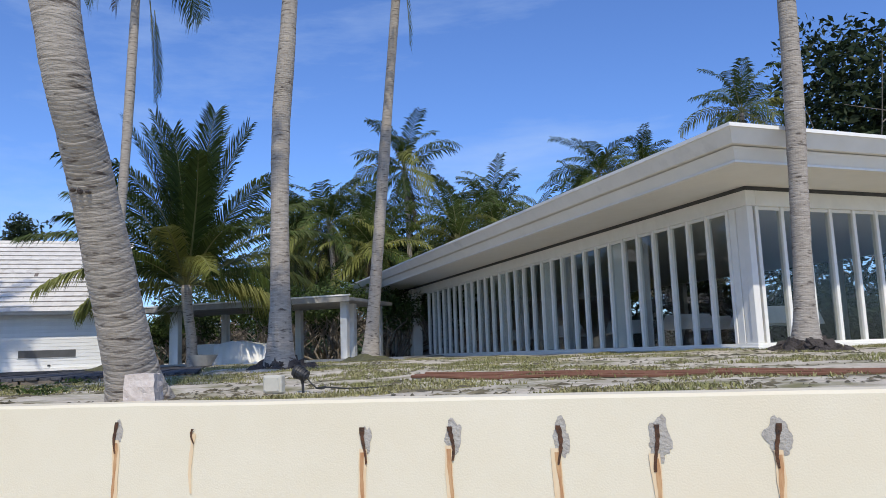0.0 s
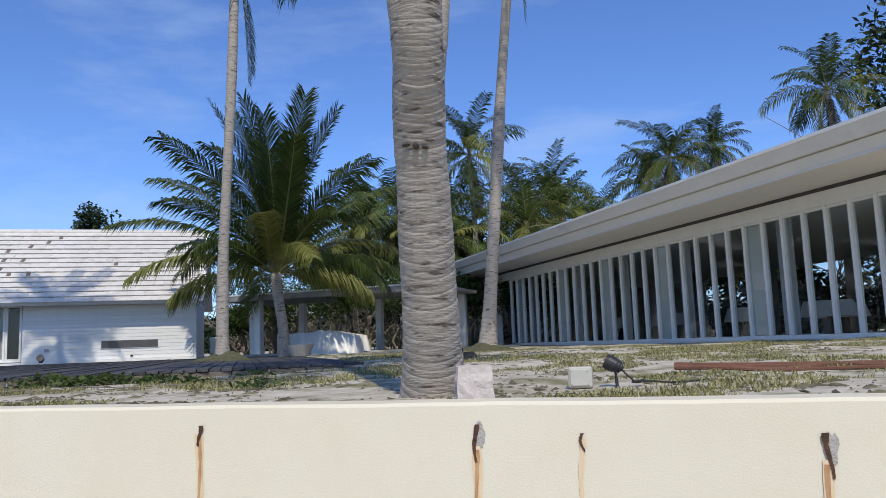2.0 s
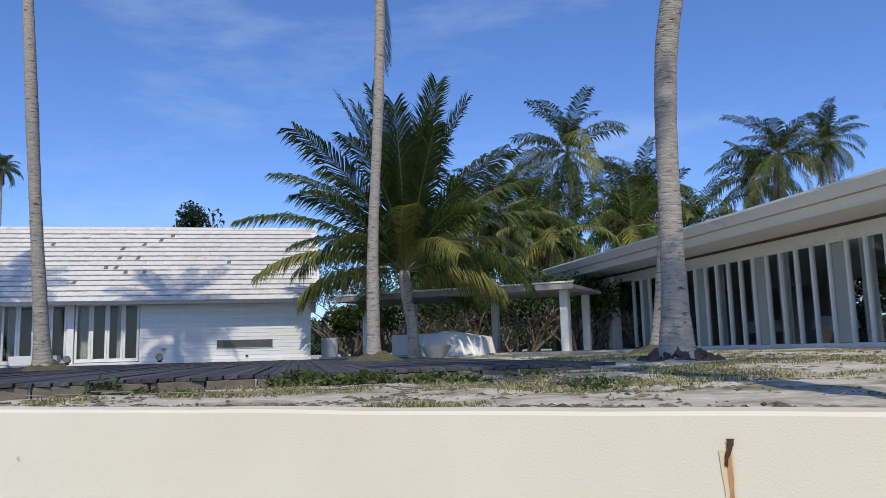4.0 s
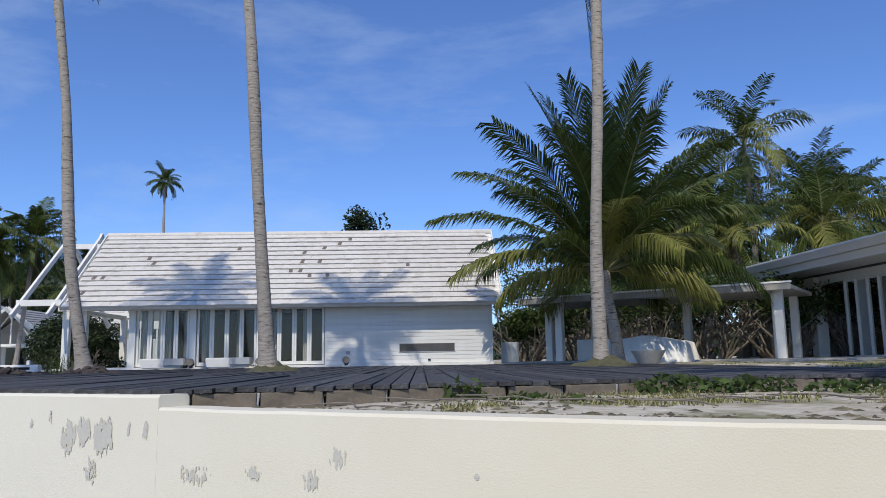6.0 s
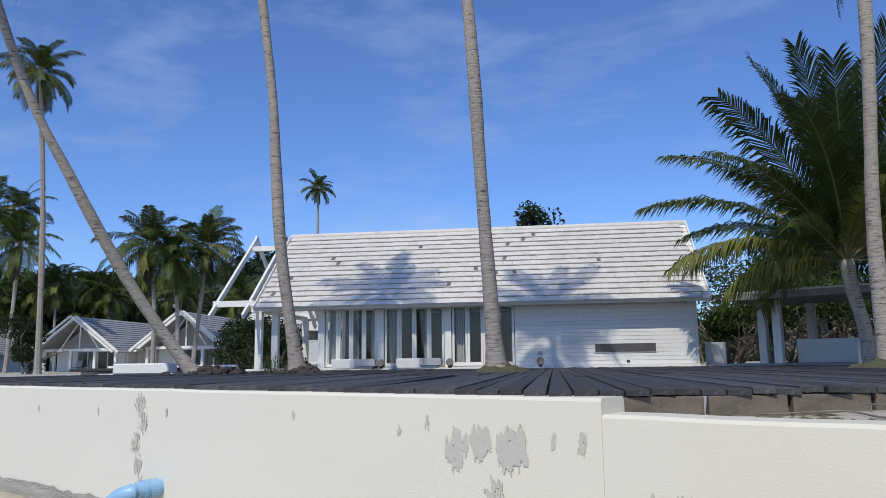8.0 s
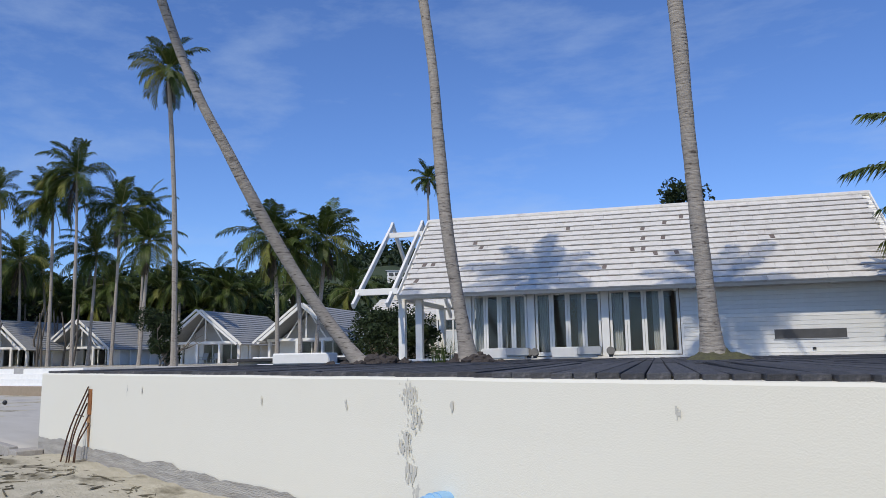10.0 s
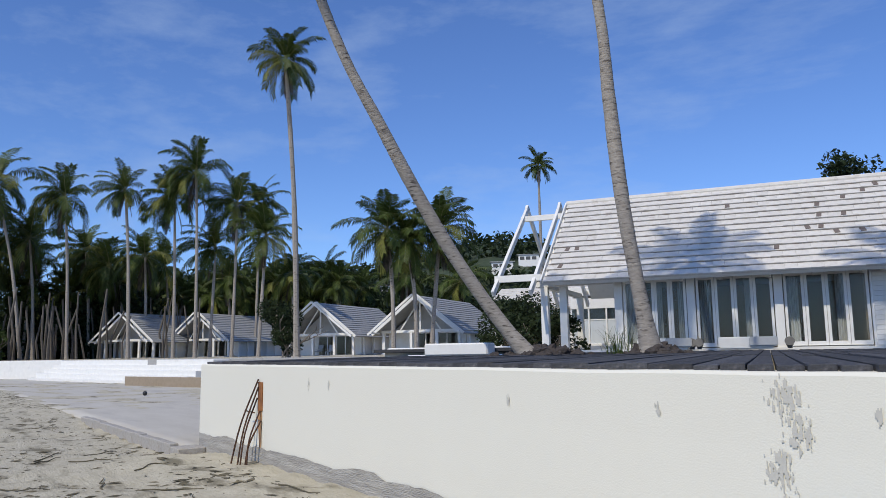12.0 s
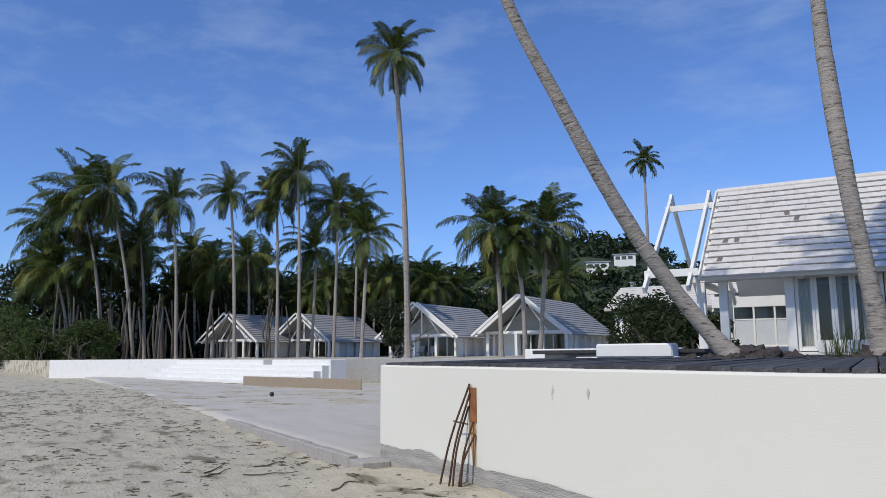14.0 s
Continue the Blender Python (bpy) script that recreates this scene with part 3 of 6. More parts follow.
for i, (x, w, h, run) in enumerate(((-2.409, 0.05, 0.09, 1), (-0.600, 0.09, 0.2, 1), (-0.002, 0.03, 0.05, 0.35), (1.209, 0.08, 0.22, 1), (1.774, 0.12, 0.19, 1), (2.422, 0.13, 0.22, 1), (2.970, 0.17, 0.27, 1), (3.615, 0.18, 0.24, 1))):
    top = 1.09 if x < -0.5 else 1.04
    if h > 0.15:
        blotch("spalled_patch", M_PATCH, x + 0.012, top - h * 0.42 + 0.02, w * 0.78, h * 0.84, i, rough=0.45)
    drip("pale_run", M_PALERUN, x - 0.01, top - h * 0.6, top - 0.05 - 1.05 * run, 0.055 * (0.35 + 0.65 * run), i)
    if run == 1:
        drip("rust_run", M_RUSTRUN, x - 0.008, top - h * 0.7, top - 0.20 - 0.55 * run, 0.028 * (0.4 + 0.6 * run), i + 7, y=-0.009)
    drip("rust_core", M_RUST, x, top, top - 0.06 - h * 0.75, 0.030 if h > 0.08 else 0.02, i + 20, y=-0.013)


def stain(x, z, w, h, seed, fill=0.5, fine=1.0):
    """A ragged patch of grey mould, drawn out downwards into streaks."""
    bm = bmesh.new()
    cw, ch = 0.007, 0.011
    pts = {}

    def corner(i, k):
        if (i, k) not in pts:
            pts[(i, k)] = bm.verts.new((x + i * cw + 0.002 * noise.noise(Vector((i, k, seed))), -0.004 - 0.0012 * (seed % 4), z + k * ch))
        return pts[(i, k)]

    ni, nk = int(w / cw / 2), int(h / ch / 2)
    for i in range(-ni, ni):
        reach = 1 - 0.8 * abs(noise.noise(Vector((i * cw * 26, seed * 1.7, 0))))
        for k in range(-nk, nk):
            a, b = i / ni, k / nk
            low = b if b > 0 else b / max(0.15, reach)
            body = 1 - (a * a + low * low)
            q = Vector((i * cw * 30 * fine, k * ch * 9 * fine, seed * 3.1))
            if body + 0.9 * noise.noise(q) + 0.35 * noise.noise(q * 2.7) > 1 - fill and body > -0.2:
                bm.faces.new((corner(i, k), corner(i + 1, k), corner(i + 1, k + 1), corner(i, k + 1)))
    return part("mould_stain", bm, M_MOULD, sea_wall)


rng = random.Random(5)
STAINS = ((-10.51, 0.96, 0.20, 0.34, 0.62), (-10.32, 1.00, 0.17, 0.28, 0.72), (-10.09, 0.98, 0.27, 0.34, 0.66), (-10.22, 0.72, 0.17, 0.26, 0.36), (-9.80, 1.04, 0.05, 0.14, 0.55), (-9.62, 1.05, 0.08, 0.18, 0.45),
          (-9.10, 0.76, 0.42, 0.20, 0.22), (-8.55, 0.80, 0.18, 0.14, 0.28), (-7.86, 0.93, 0.15, 0.20, 0.36), (-8.06, 0.78, 0.17, 0.20, 0.34), (-6.9, 0.88, 0.05, 0.06, 0.5))
for i, (x, z, w, h, fill) in enumerate(STAINS):
    stain(x, z, w, h, 40 + i, fill, 1.0 if fill > 0.6 else 2.0)
for i in range(5):
    stain(-14.36 + 0.07 * math.sin(i * 2.1), 1.16 - 0.19 * i, 0.30 - 0.03 * i, 0.34, 60 + i, 0.20, 2.0)
for i, x in enumerate((-20.1, -19.6, -16.6, -13.9, -15.2, -12.1, -11.0, -10.75)):
    stain(x, 1.08 + 0.06 * math.sin(i * 3), 0.06, 0.16, 80 + i, 0.3, 2.5)
# rusted slot with bare bars near the corner
bm = bmesh.new()
bmesh.ops.create_cube(bm, size=1)
bm.transform(Matrix.Translation((-21.50, -0.008, 0.90)) @ Matrix.Diagonal((0.13, 0.016, 0.36, 1)))
part("rusted_plate", bm, M_RUSTPLATE, sea_wall, "rust-eaten steel plate in the wall")
drip("rust_run", M_RUSTRUN, -21.50, 0.72, 0.15, 0.13, 61)
rebar = thing("rebar_bundle", Matrix.Translation((-21.6, -0.15, 0)), "rusty reinforcing bars leaning against the wall", "rebar")
for k, (x0, y0, x1, z1) in enumerate(((-0.14, -0.16, 0.06, 1.12), (0.0, -0.12, 0.06, 1.02), (0.13, -0.04, 0.12, 0.72), (0.05, -0.10, 0.03, 0.88), (0.09, -0.05, 0.16, 0.60))):
    bm = bmesh.new()
    tube(bm, spline([(x0, y0, -0.03), ((x0 + x1) / 2 + 0.02, y0 * 0.4, z1 * 0.5), (x1, 0.13, z1)], 8), [0.012] * 9, 6)
    part("bar", bm, M_RUST, rebar)
beam("tie", rebar, M_RUST, (-0.12, 0.02, 0.72), (0.14, 0.06, 0.70), 0.015, 0.015)

PIPE_X = -13.95
# blue drain pipe out of the wall
pipe = thing("drain_pipe", Matrix.Translation((PIPE_X, -0.02, 0.43)), "pale blue plastic drain pipe elbow jutting from the wall", "pipe")
bm = bmesh.new()
tube(bm, spline([(0, 0.1, 0.0), (0, -0.16, 0.0), (-0.03, -0.26, -0.02), (-0.12, -0.31, -0.06), (-0.3, -0.31, -0.16)], 18), [0.072] * 19, 18, False)
part("elbow", bm, M_PIPE, pipe, smooth=True)
for a, b in (((0, -0.02, 0), (0, -0.10, 0)), ((0, -0.13, 0), (0, -0.155, 0))):
    bm = bmesh.new()
    tube(bm, [a, b], [0.082, 0.082], 18)
    part("collar", bm, M_PIPE, pipe)

# kerb of the smooth court beyond the corner
court = grid_sheet("sand_court", [-80 + 1.5 * i for i in range(38)] + [-23.95], [-0.31, -0.30] + [0.1 + 0.4 * i for i in range(31)],
                   lambda x, y: -0.6 if y > land_edge(x) or y < -0.305 else 0.075 + 0.02 * noise.noise(Vector((x * 0.4, y * 1.2, 0))) , M_SMOOTHSAND, label="smooth pale grey sand court beside the wall")
kerb = thing("kerb", Matrix.Identity(4), "cracked low cement kerb edging the sand court", "kerb", kind="structure")
bx("kerb_end", kerb, M_PATCH, (-24.0, -0.42, -0.35), (-23.55, -0.015, 0.085), 0.012)
rng = random.Random(3)
x = -24.01
while x > -30.5:
    w = 0.5 + 0.25 * rng.random()
    h = 0.11 + 0.02 * rng.random()
    bx("kerb_block", kerb, M_PATCH, (x - w, -0.42, -0.25), (x - 0.012, -0.28, h), 0.012)
    x -= w

# far sea wall with steps
far_wall = thing("wall_far", Matrix.Identity(4), "low white sea wall with steps beyond the sand court", "retaining wall", kind="structure")


def wall_run(name, a, b, z0, z1, th, material, parent):
    a, b = Vector(a), Vector(b)
    d = (b - a)
    bm = bmesh.new()
    bmesh.ops.create_cube(bm, size=1)
    bmesh.ops.scale(bm, vec=(d.length, th, z1 - z0), verts=bm.verts)
    bmesh.ops.bevel(bm, geom=bm.edges[:], offset=0.02, segments=1, affect="EDGES")
    c = (a + b) / 2
    bm.transform(Matrix.Translation((c.x, c.y, (z0 + z1) / 2)) @ Matrix.Rotation(math.atan2(d.y, d.x), 4, "Z"))
    return part(name, bm, material, parent)


wall_run("wall_face", (-78.4, -2.35), (-66.0, 4.65), -0.5, 1.26, 0.3, M_WHITE, far_wall)
wall_run("wall_face", (-53.4, 6.7), (-49.0, 11.2), -0.5, 1.26, 0.3, M_CEMENT, far_wall)
wall_run("wall_face", (-49.0, 11.25), (-31.0, 11.85), -0.5, 1.26, 0.3, M_CEMENT, far_wall)
for k in range(5):
    wall_run("step", (-66.0 + 0.3 * k, 4.7 - 0.9 * (4 - k) * 0.45), (-47.8, 8.6 - 0.9 * (4 - k) * 0.45), -0.4, 0.22 + 0.255 * k, 0.9, M_WHITE, far_wall)
ply = thing("plywood_panel", Matrix.Identity(4), "brown plywood panel standing along the sand court", "panel")
wall_run("sheet", (-50.5, 4.9), (-42.2, 7.4), -0.05, 0.50, 0.05, M_PLY, ply)

# ---- deck ----
deck = thing("deck", Matrix.Translation((O_H.x, O_H.y, 0)) @ Matrix.Rotation(radians(31.5), 4, "Z"), "weathered dark grey timber deck in front of the house", "deck", kind="structure")


def v_front(u):
    """Where a board begins: at the sea wall or at the deck's own front edge."""
    return max((0.10 - O_H.y - U_H.y * u) / V_H.y, -21.9 + 0.216 * (u + 4.6))


PLANK_W = 0.150
# edge timber and short posts along the free front edge
for k in range(15):
    u0 = -4.55 + 0.5 * k
    v0 = -21.86 + 0.216 * (u0 + 4.6)
    bx("edge_block", deck, M_DECKSIDE, (u0 + 0.02, v0 + 0.02, 1.06), (u0 + 0.50, v0 + 0.12, 1.292), 0.006, rot=(0, 0, 12.2))
    bx("edge_post", deck, M_STEEL, (u0 - 0.012, v0 - 0.02, 1.06), (u0 + 0.012, v0 + 0.02, 1.292), 0.006, rot=(0, 8 * math.sin(k * 2.1), 12.2))

# ---- the white house ----
HZ = 1.36
M_HOUSE = Matrix.Translation((-17.08, 21.02, 0.05)) @ Matrix.Rotation(radians(31.5), 4, "Z")
house = thing("house", M_HOUSE, "long white timber house with whitewashed tile roof and folding doors", "house")
bx("floor_slab", house, M_WHITE, (-15.7, -0.12, 1.1), (0.02, 6.0, HZ), 0.01)
bx("wall", house, M_SIDING, (-6.06, 0.0, HZ), (0, 0.18, 3.62), 0.005)
bx("wall", house, M_SIDING, (-0.18, 0.18, HZ), (0, 5.9, 3.62), 0.005)
# back wall and partition in a guessed dark brown, added to darken the rooms
bx("wall", house, M_PLY, (-13.1, 5.72, HZ), (-0.18, 5.9, 3.62), 0.005)
bx("wall", house, M_WHITE, (-13.1, 3.2, HZ), (-12.95, 5.72, 3.62), 0.005)
bx("partition", house, M_PLY, (-6.20, 0.18, HZ), (-6.06, 5.7, 3.62), 0.005)
bx("ceiling", house, M_GREYWALL, (-13.1, 0.2, 3.62), (0, 5.9, 3.68), 0.005)
bx("interior_floor", house, M_FLOORIN, (-13.0, 0.1, HZ), (-6.2, 5.7, HZ + 0.02), 0)
bx("door_head", house, M_WHITE, (-13.1, -0.02, 3.46), (-6.06, 0.16, 3.62), 0.006)
bx("corner_trim", house, M_WHITE, (-0.08, -0.02, HZ), (0.012, 0.2, 3.6), 0.005)
# siding boards
z = HZ + 0.02
while z < 3.5:
    bx("siding_board", house, M_SIDING, (-6.0, -0.022, z), (-0.085, 0.004, z + 0.128), 0.006)
    z += 0.135
# flat plate; the slot's inner shade is put into its dark colour
bx("slot_recess", house, M_DARK, (-3.37, -0.028, 1.78), (-1.38, -0.015, 2.07), 0)
bx("slot_sill", house, M_STEEL, (-3.40, -0.045, 1.755), (-1.35, -0.02, 1.785), 0.004)
for u in (-5.7, -4.3, -3.0, -1.7, -0.3):
    bx("rafter_end", house, M_WHITE, (u - 0.05, -0.55, 3.40), (u + 0.05, 0.0, 3.54), 0.006)
for u in (-12.6, -11.0, -9.9, -8.6, -7.4, -6.2):
    lamp = bx("rafter_end", house, M_WHITE, (u - 0.06, -0.5, 3.36), (u + 0.06, 0.0, 3.53), 0.006)
# vent plate and small fittings on the wall
bx("vent_plate", house, M_STEEL, (-5.30, -0.045, 1.72), (-5.15, -0.02, 1.84), 0.004)
bx("tap_box", house, M_BLACK, (-2.35, -0.06, 1.45), (-2.25, -0.02, 1.52), 0.004)

# door bays: pilaster and four narrow glazed leaves each
leaves = []
for b, (u0, u1) in enumerate(((-13.05, -10.90), (-10.90, -8.50), (-8.50, -6.06))):
    bx("pilaster", house, M_WHITE, (u0, -0.05, HZ), (u0 + 0.24, 0.16, 3.46), 0.008)
    a = u0 + 0.26
    w = (u1 - 0.02 - a) / 4
    for k in range(4):
        d = thing("folding_door", M_HOUSE @ Matrix.Translation((a + w * k, 0.02, HZ + 0.03)), "white framed narrow glazed folding door leaf", "door", "folding doors of the house")
        d["kind"] = "structure"
        hh = 2.06
        bx("stile", d, M_WHITE, (0.004, 0, 0), (0.08, 0.05, hh), 0.005)
        bx("stile", d, M_WHITE, (w - 0.08, 0, 0), (w - 0.004, 0.05, hh), 0.005)
        bx("bottom_rail", d, M_WHITE, (0.08, 0.002, 0), (w - 0.08, 0.048, 0.12), 0.005)
        bx("top_rail", d, M_WHITE, (0.08, 0.002, hh - 0.07), (w - 0.08, 0.048, hh), 0.005)
        p = bx("pane", d, M_GLASS, (0.08, 0.02, 0.12), (w - 0.08, 0.026, hh - 0.07), 0)
        p.visible_shadow = False


def curtain(parent, a, b, z0, z1, folds, material=None, depth=0.05):
    """A pleated curtain between two plan points of its parent."""
    a, b = Vector(a), Vector(b)
    n = folds * 6
    d = (b - a).normalized()
    q = Vector((-d.y, d.x))
    verts, faces = [], []
    for i in range(n + 1):
        p = a.lerp(b, i / n) + q * depth * math.sin(i / 6 * 2 * math.pi) * (0.7 + 0.3 * math.sin(i * 0.7))
        verts += [(p.x, p.y, z0), (p.x + 0.01 * math.sin(i), p.y, (z0 + z1) / 2), (p.x, p.y, z1)]
    for i in range(n):
        for k in (0, 1):
            faces.append((i * 3 + k, i * 3 + 3 + k, i * 3 + 4 + k, i * 3 + 1 + k))
    ob = from_lists("curtain", verts, faces, material or M_CURTAIN, parent, True)
    return ob


for u0, u1 in ((-12.75, -12.3), (-11.9, -11.65), (-11.2, -10.95), (-10.55, -10.25), (-9.3, -9.1), (-8.15, -7.85), (-6.9, -6.6)):
    c = thing("curtain", M_HOUSE, "white pleated curtain hanging inside the folding doors", "curtain", "curtains of the house")
    curtain(c, (u0, 0.35), (u1, 0.35), HZ + 0.03, 3.45, 5)

# porch at the open end
for u in (-15.30, -14.68):
    bx("porch_post", house, M_WHITE, (u - 0.12, -0.02, HZ), (u + 0.12, 0.2, 3.40), 0.01)
bx("porch_post", house, M_WHITE, (-15.57, 5.6, HZ), (-15.33, 5.85, 3.40), 0.01)
bx("porch_beam", house, M_WHITE, (-15.6, -0.03, 3.40), (-13.1, 0.17, 3.58), 0.01)
bx("porch_beam", house, M_WHITE, (-15.57, 0.2, 3.40), (-15.37, 5.8, 3.56), 0.01)
# roof
EAVE_V, EAVE_Z, RIDGE_V, RIDGE_Z = -0.80, 3.47, 2.95, 6.60
SL = math.hypot(RIDGE_V - EAVE_V, RIDGE_Z - EAVE_Z)
PITCH = math.atan2(RIDGE_Z - EAVE_Z, RIDGE_V - EAVE_V)
M_SLOPE = Matrix.Translation((0, EAVE_V, EAVE_Z)) @ Matrix.Rotation(PITCH, 4, "X")
M_BACK = Matrix.Translation((0, 2 * RIDGE_V, 0)) @ Matrix.Diagonal((1, -1, 1, 1)) @ M_SLOPE
U0, U1 = -15.15, 0.35
roof = new("roof")
roof.parent = house
for m, nm in ((M_SLOPE, "roof_deck"), (M_BACK, "roof_deck")):
    bm = bmesh.new()
    bmesh.ops.create_cube(bm, size=1)
    bm.transform(m @ Matrix.Translation(((U0 + U1) / 2, SL / 2, -0.06)) @ Matrix.Diagonal((U1 - U0, SL, 0.10, 1)))
    bmesh.ops.recalc_face_normals(bm, faces=bm.faces)
    part(nm, bm, M_WHITE, roof)
for u in (U0 - 0.02, U1 - 0.03):
    a, b = M_SLOPE @ Vector((u, -0.02, 0.0)), M_SLOPE @ Vector((u, SL, 0.0))
    beam("barge_board", roof, M_WHITE, a, b, 0.05, 0.22)
    beam("barge_board", roof, M_WHITE, (a.x, 2 * RIDGE_V - a.y, a.z), (b.x, 2 * RIDGE_V - b.y, b.z), 0.05, 0.22)
bm = bmesh.new()
bmesh.ops.create_cone(bm, cap_ends=True, segments=10, radius1=0.11, radius2=0.11, depth=U1 - U0)
bm.transform(Matrix.Translation(((U0 + U1) / 2, RIDGE_V, RIDGE_Z + 0.03)) @ Matrix.Rotation(math.pi / 2, 4, "Y"))
part("ridge_cap", bm, M_TILE, roof)
# gable ends
for u, m in ((-0.1, M_SIDING), (-13.02, M_WHITE)):
    bm = bmesh.new()
    tri = [(u, 0.0, 3.62), (u, 5.9, 3.62), (u, RIDGE_V, RIDGE_Z - 0.35)]
    f0 = [bm.verts.new(p) for p in tri]
    f1 = [bm.verts.new((p[0] - 0.12, p[1], p[2])) for p in tri]
    bm.faces.new(f0)
    bm.faces.new(f1[::-1])
    for k in range(3):
        bm.faces.new((f0[k], f1[k], f1[(k + 1) % 3], f0[(k + 1) % 3]))
    bmesh.ops.recalc_face_normals(bm, faces=bm.faces)
    part("gable", bm, m, house)
# bare rafters past the end of the roof
frame_a = new("rafter_frame")
frame_a.parent = house
for u in (-15.42, -16.65):
    beam("rafter", frame_a, M_WHITE, (u, -1.15, 3.16), (u, RIDGE_V + 0.1, RIDGE_Z + 0.06), 0.10, 0.20)
    beam("rafter", frame_a, M_WHITE, (u, 2 * RIDGE_V + 1.15, 3.16), (u, RIDGE_V - 0.1, RIDGE_Z + 0.06), 0.10, 0.20)
beam("purlin", frame_a, M_WHITE, (-16.75, 2.45, 6.12), (-15.2, 2.45, 6.12), 0.10, 0.20)
beam("purlin", frame_a, M_WHITE, (-16.75, -0.65, 3.66), (-15.2, -0.65, 3.66), 0.10, 0.22)
beam("purlin", frame_a, M_WHITE, (-16.75, 6.5, 3.62), (-15.2, 6.5, 3.62), 0.10, 0.22)

# ---- glass pavilion ----
GZ, GTOP = 1.36, 3.84
M_PAV = Matrix.Translation((5.04, 10.77, -0.057)) @ Matrix.Rotation(radians(34.5), 4, "Z") @ Matrix.Scale(1.079, 4)
pav = thing("pavilion", M_PAV, "low pale grey pavilion with full-height glazing and wide eaves", "pavilion")
PX, PY = 11.0, 25.5
bx("floor_slab", pav, M_WHITE, (-0.16, -0.16, 1.0), (PX, PY, GZ), 0.01)
bx("interior_floor", pav, M_FLOORIN, (0.2, 0.2, GZ), (PX - 0.2, PY, GZ + 0.01), 0)
bx("ceiling", pav, M_WHITE, (0.1, 0.1, 4.0), (PX, PY, 4.06), 0)
bx("head_beam", pav, M_WHITE, (-0.06, -0.06, GTOP), (0.16, PY, 4.12), 0.008)
bx("head_beam", pav, M_WHITE, (0.16, -0.06, GTOP), (PX, 0.14, 4.12), 0.008)
bx("sill", pav, M_WHITE, (-0.08, -0.08, GZ), (0.14, 17.4, GZ + 0.05), 0.006)
bx("sill", pav, M_WHITE, (0.14, -0.08, GZ), (PX, 0.12, GZ + 0.05), 0.006)
# solid dark band below the soffit; the gap's shade is its colour
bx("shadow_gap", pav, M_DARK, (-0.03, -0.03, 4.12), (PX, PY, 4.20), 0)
for y0, y1 in ((0, 0.4), (4.0, 4.4), (8.0, 8.4), (12.0, 12.4), (16.0, 16.4), (20.6, 25.3)):
    bx("back_wall", pav, M_GREYWALL, (PX - 0.2, y0, GZ), (PX, y1, 4.0), 0.005)
bx("back_wall", pav, M_GREYWALL, (0.1, PY - 0.2, GZ), (PX, PY, 4.0), 0.005)
bx("corner_column", pav, M_FASCIA, (-0.04, -0.04, GZ + 0.05), (0.10, 0.10, GTOP), 0.008)
bx("corner_column", pav, M_FASCIA, (-0.02, 0.11, GZ + 0.05), (0.10, 0.27, GTOP), 0.008)
bx("corner_column", pav, M_WHITE, (-0.03, 0.28, GZ + 0.05), (0.09, 0.445, GTOP), 0.008)
bx("column", pav, M_FASCIA, (-0.25, 19.1, GZ), (0.15, 19.5, 4.1), 0.01)
# eaves: soffit, lower fascia, upper fascia and roof
E0 = -1.50
bm = bmesh.new()
bmesh.ops.create_cube(bm, size=1, matrix=Matrix.Translation(((E0 + PX + 1.6) / 2, (E0 + PY + 1.2) / 2, 4.22)) @ Matrix.Diagonal((PX + 1.6 - E0, PY + 1.2 - E0, 0.04, 1)))
part("soffit", bm, M_SOFFIT, pav)


def eaves_trim(name, profile, material):
    """A moulding of (outward, height) points run along both outer eaves and mitred at the corner."""
    bm = bmesh.new()
    rows = [[bm.verts.new(p) for p in ((E0 - o, PY + 1.2, z), (E0 - o, E0 - o, z), (PX + 1.6, E0 - o, z))] for o, z in profile]
    for a, b in zip(rows, rows[1:] + rows[:1]):
        for k in (0, 1):
            bm.faces.new((a[k], a[k + 1], b[k + 1], b[k]))
    bm.faces.new([r[0] for r in rows])
    bm.faces.new([r[2] for r in rows][::-1])
    bmesh.ops.recalc_face_normals(bm, faces=bm.faces)
    return part(name, bm, material, pav)


eaves_trim("drip_edge", ((0.45, 4.598), (0.45, 4.655), (0.20, 4.69), (0.20, 4.598)), M_WHITE)
eaves_trim("upper_fascia", ((0.425, 4.60), (0.10, 4.60), (0.10, 4.400), (0.265, 4.400)), M_FASCIA)
eaves_trim("lower_fascia", ((0.170, 4.385), (0.02, 4.385), (-0.06, 4.21), (0.035, 4.21)), M_SOFFIT)
eaves_trim("edge_strip", ((0.045, 4.208), (0.045, 4.172), (-0.05, 4.172), (-0.05, 4.208)), M_WHITE)
bx("roof", pav, M_FASCIA, (E0 - 0.15, E0 - 0.15, 4.52), (PX + 1.6, PY + 1.2, 4.66), 0.01)
# glazing bays as windows
SP = 0.5745


def glazing(m, n, label, nm):
    win = thing(nm, m, label, "window", kind="structure")
    for k in range(n + 1):
        bx("mullion", win, M_WHITE, (k * SP - 0.038, -0.05, GZ + 0.05), (k * SP + 0.038, 0.07, GTOP), 0.006)
    for k in range(n):
        p = bx("pane", win, M_GLASS, (k * SP + 0.035, 0.0, GZ + 0.05), ((k + 1) * SP - 0.035, 0.008, GTOP), 0)
        p.visible_shadow = False
        bx("head_rail", win, M_WHITE, (k * SP + 0.035, -0.02, GTOP - 0.06), ((k + 1) * SP - 0.035, 0.04, GTOP), 0.004)
    return win


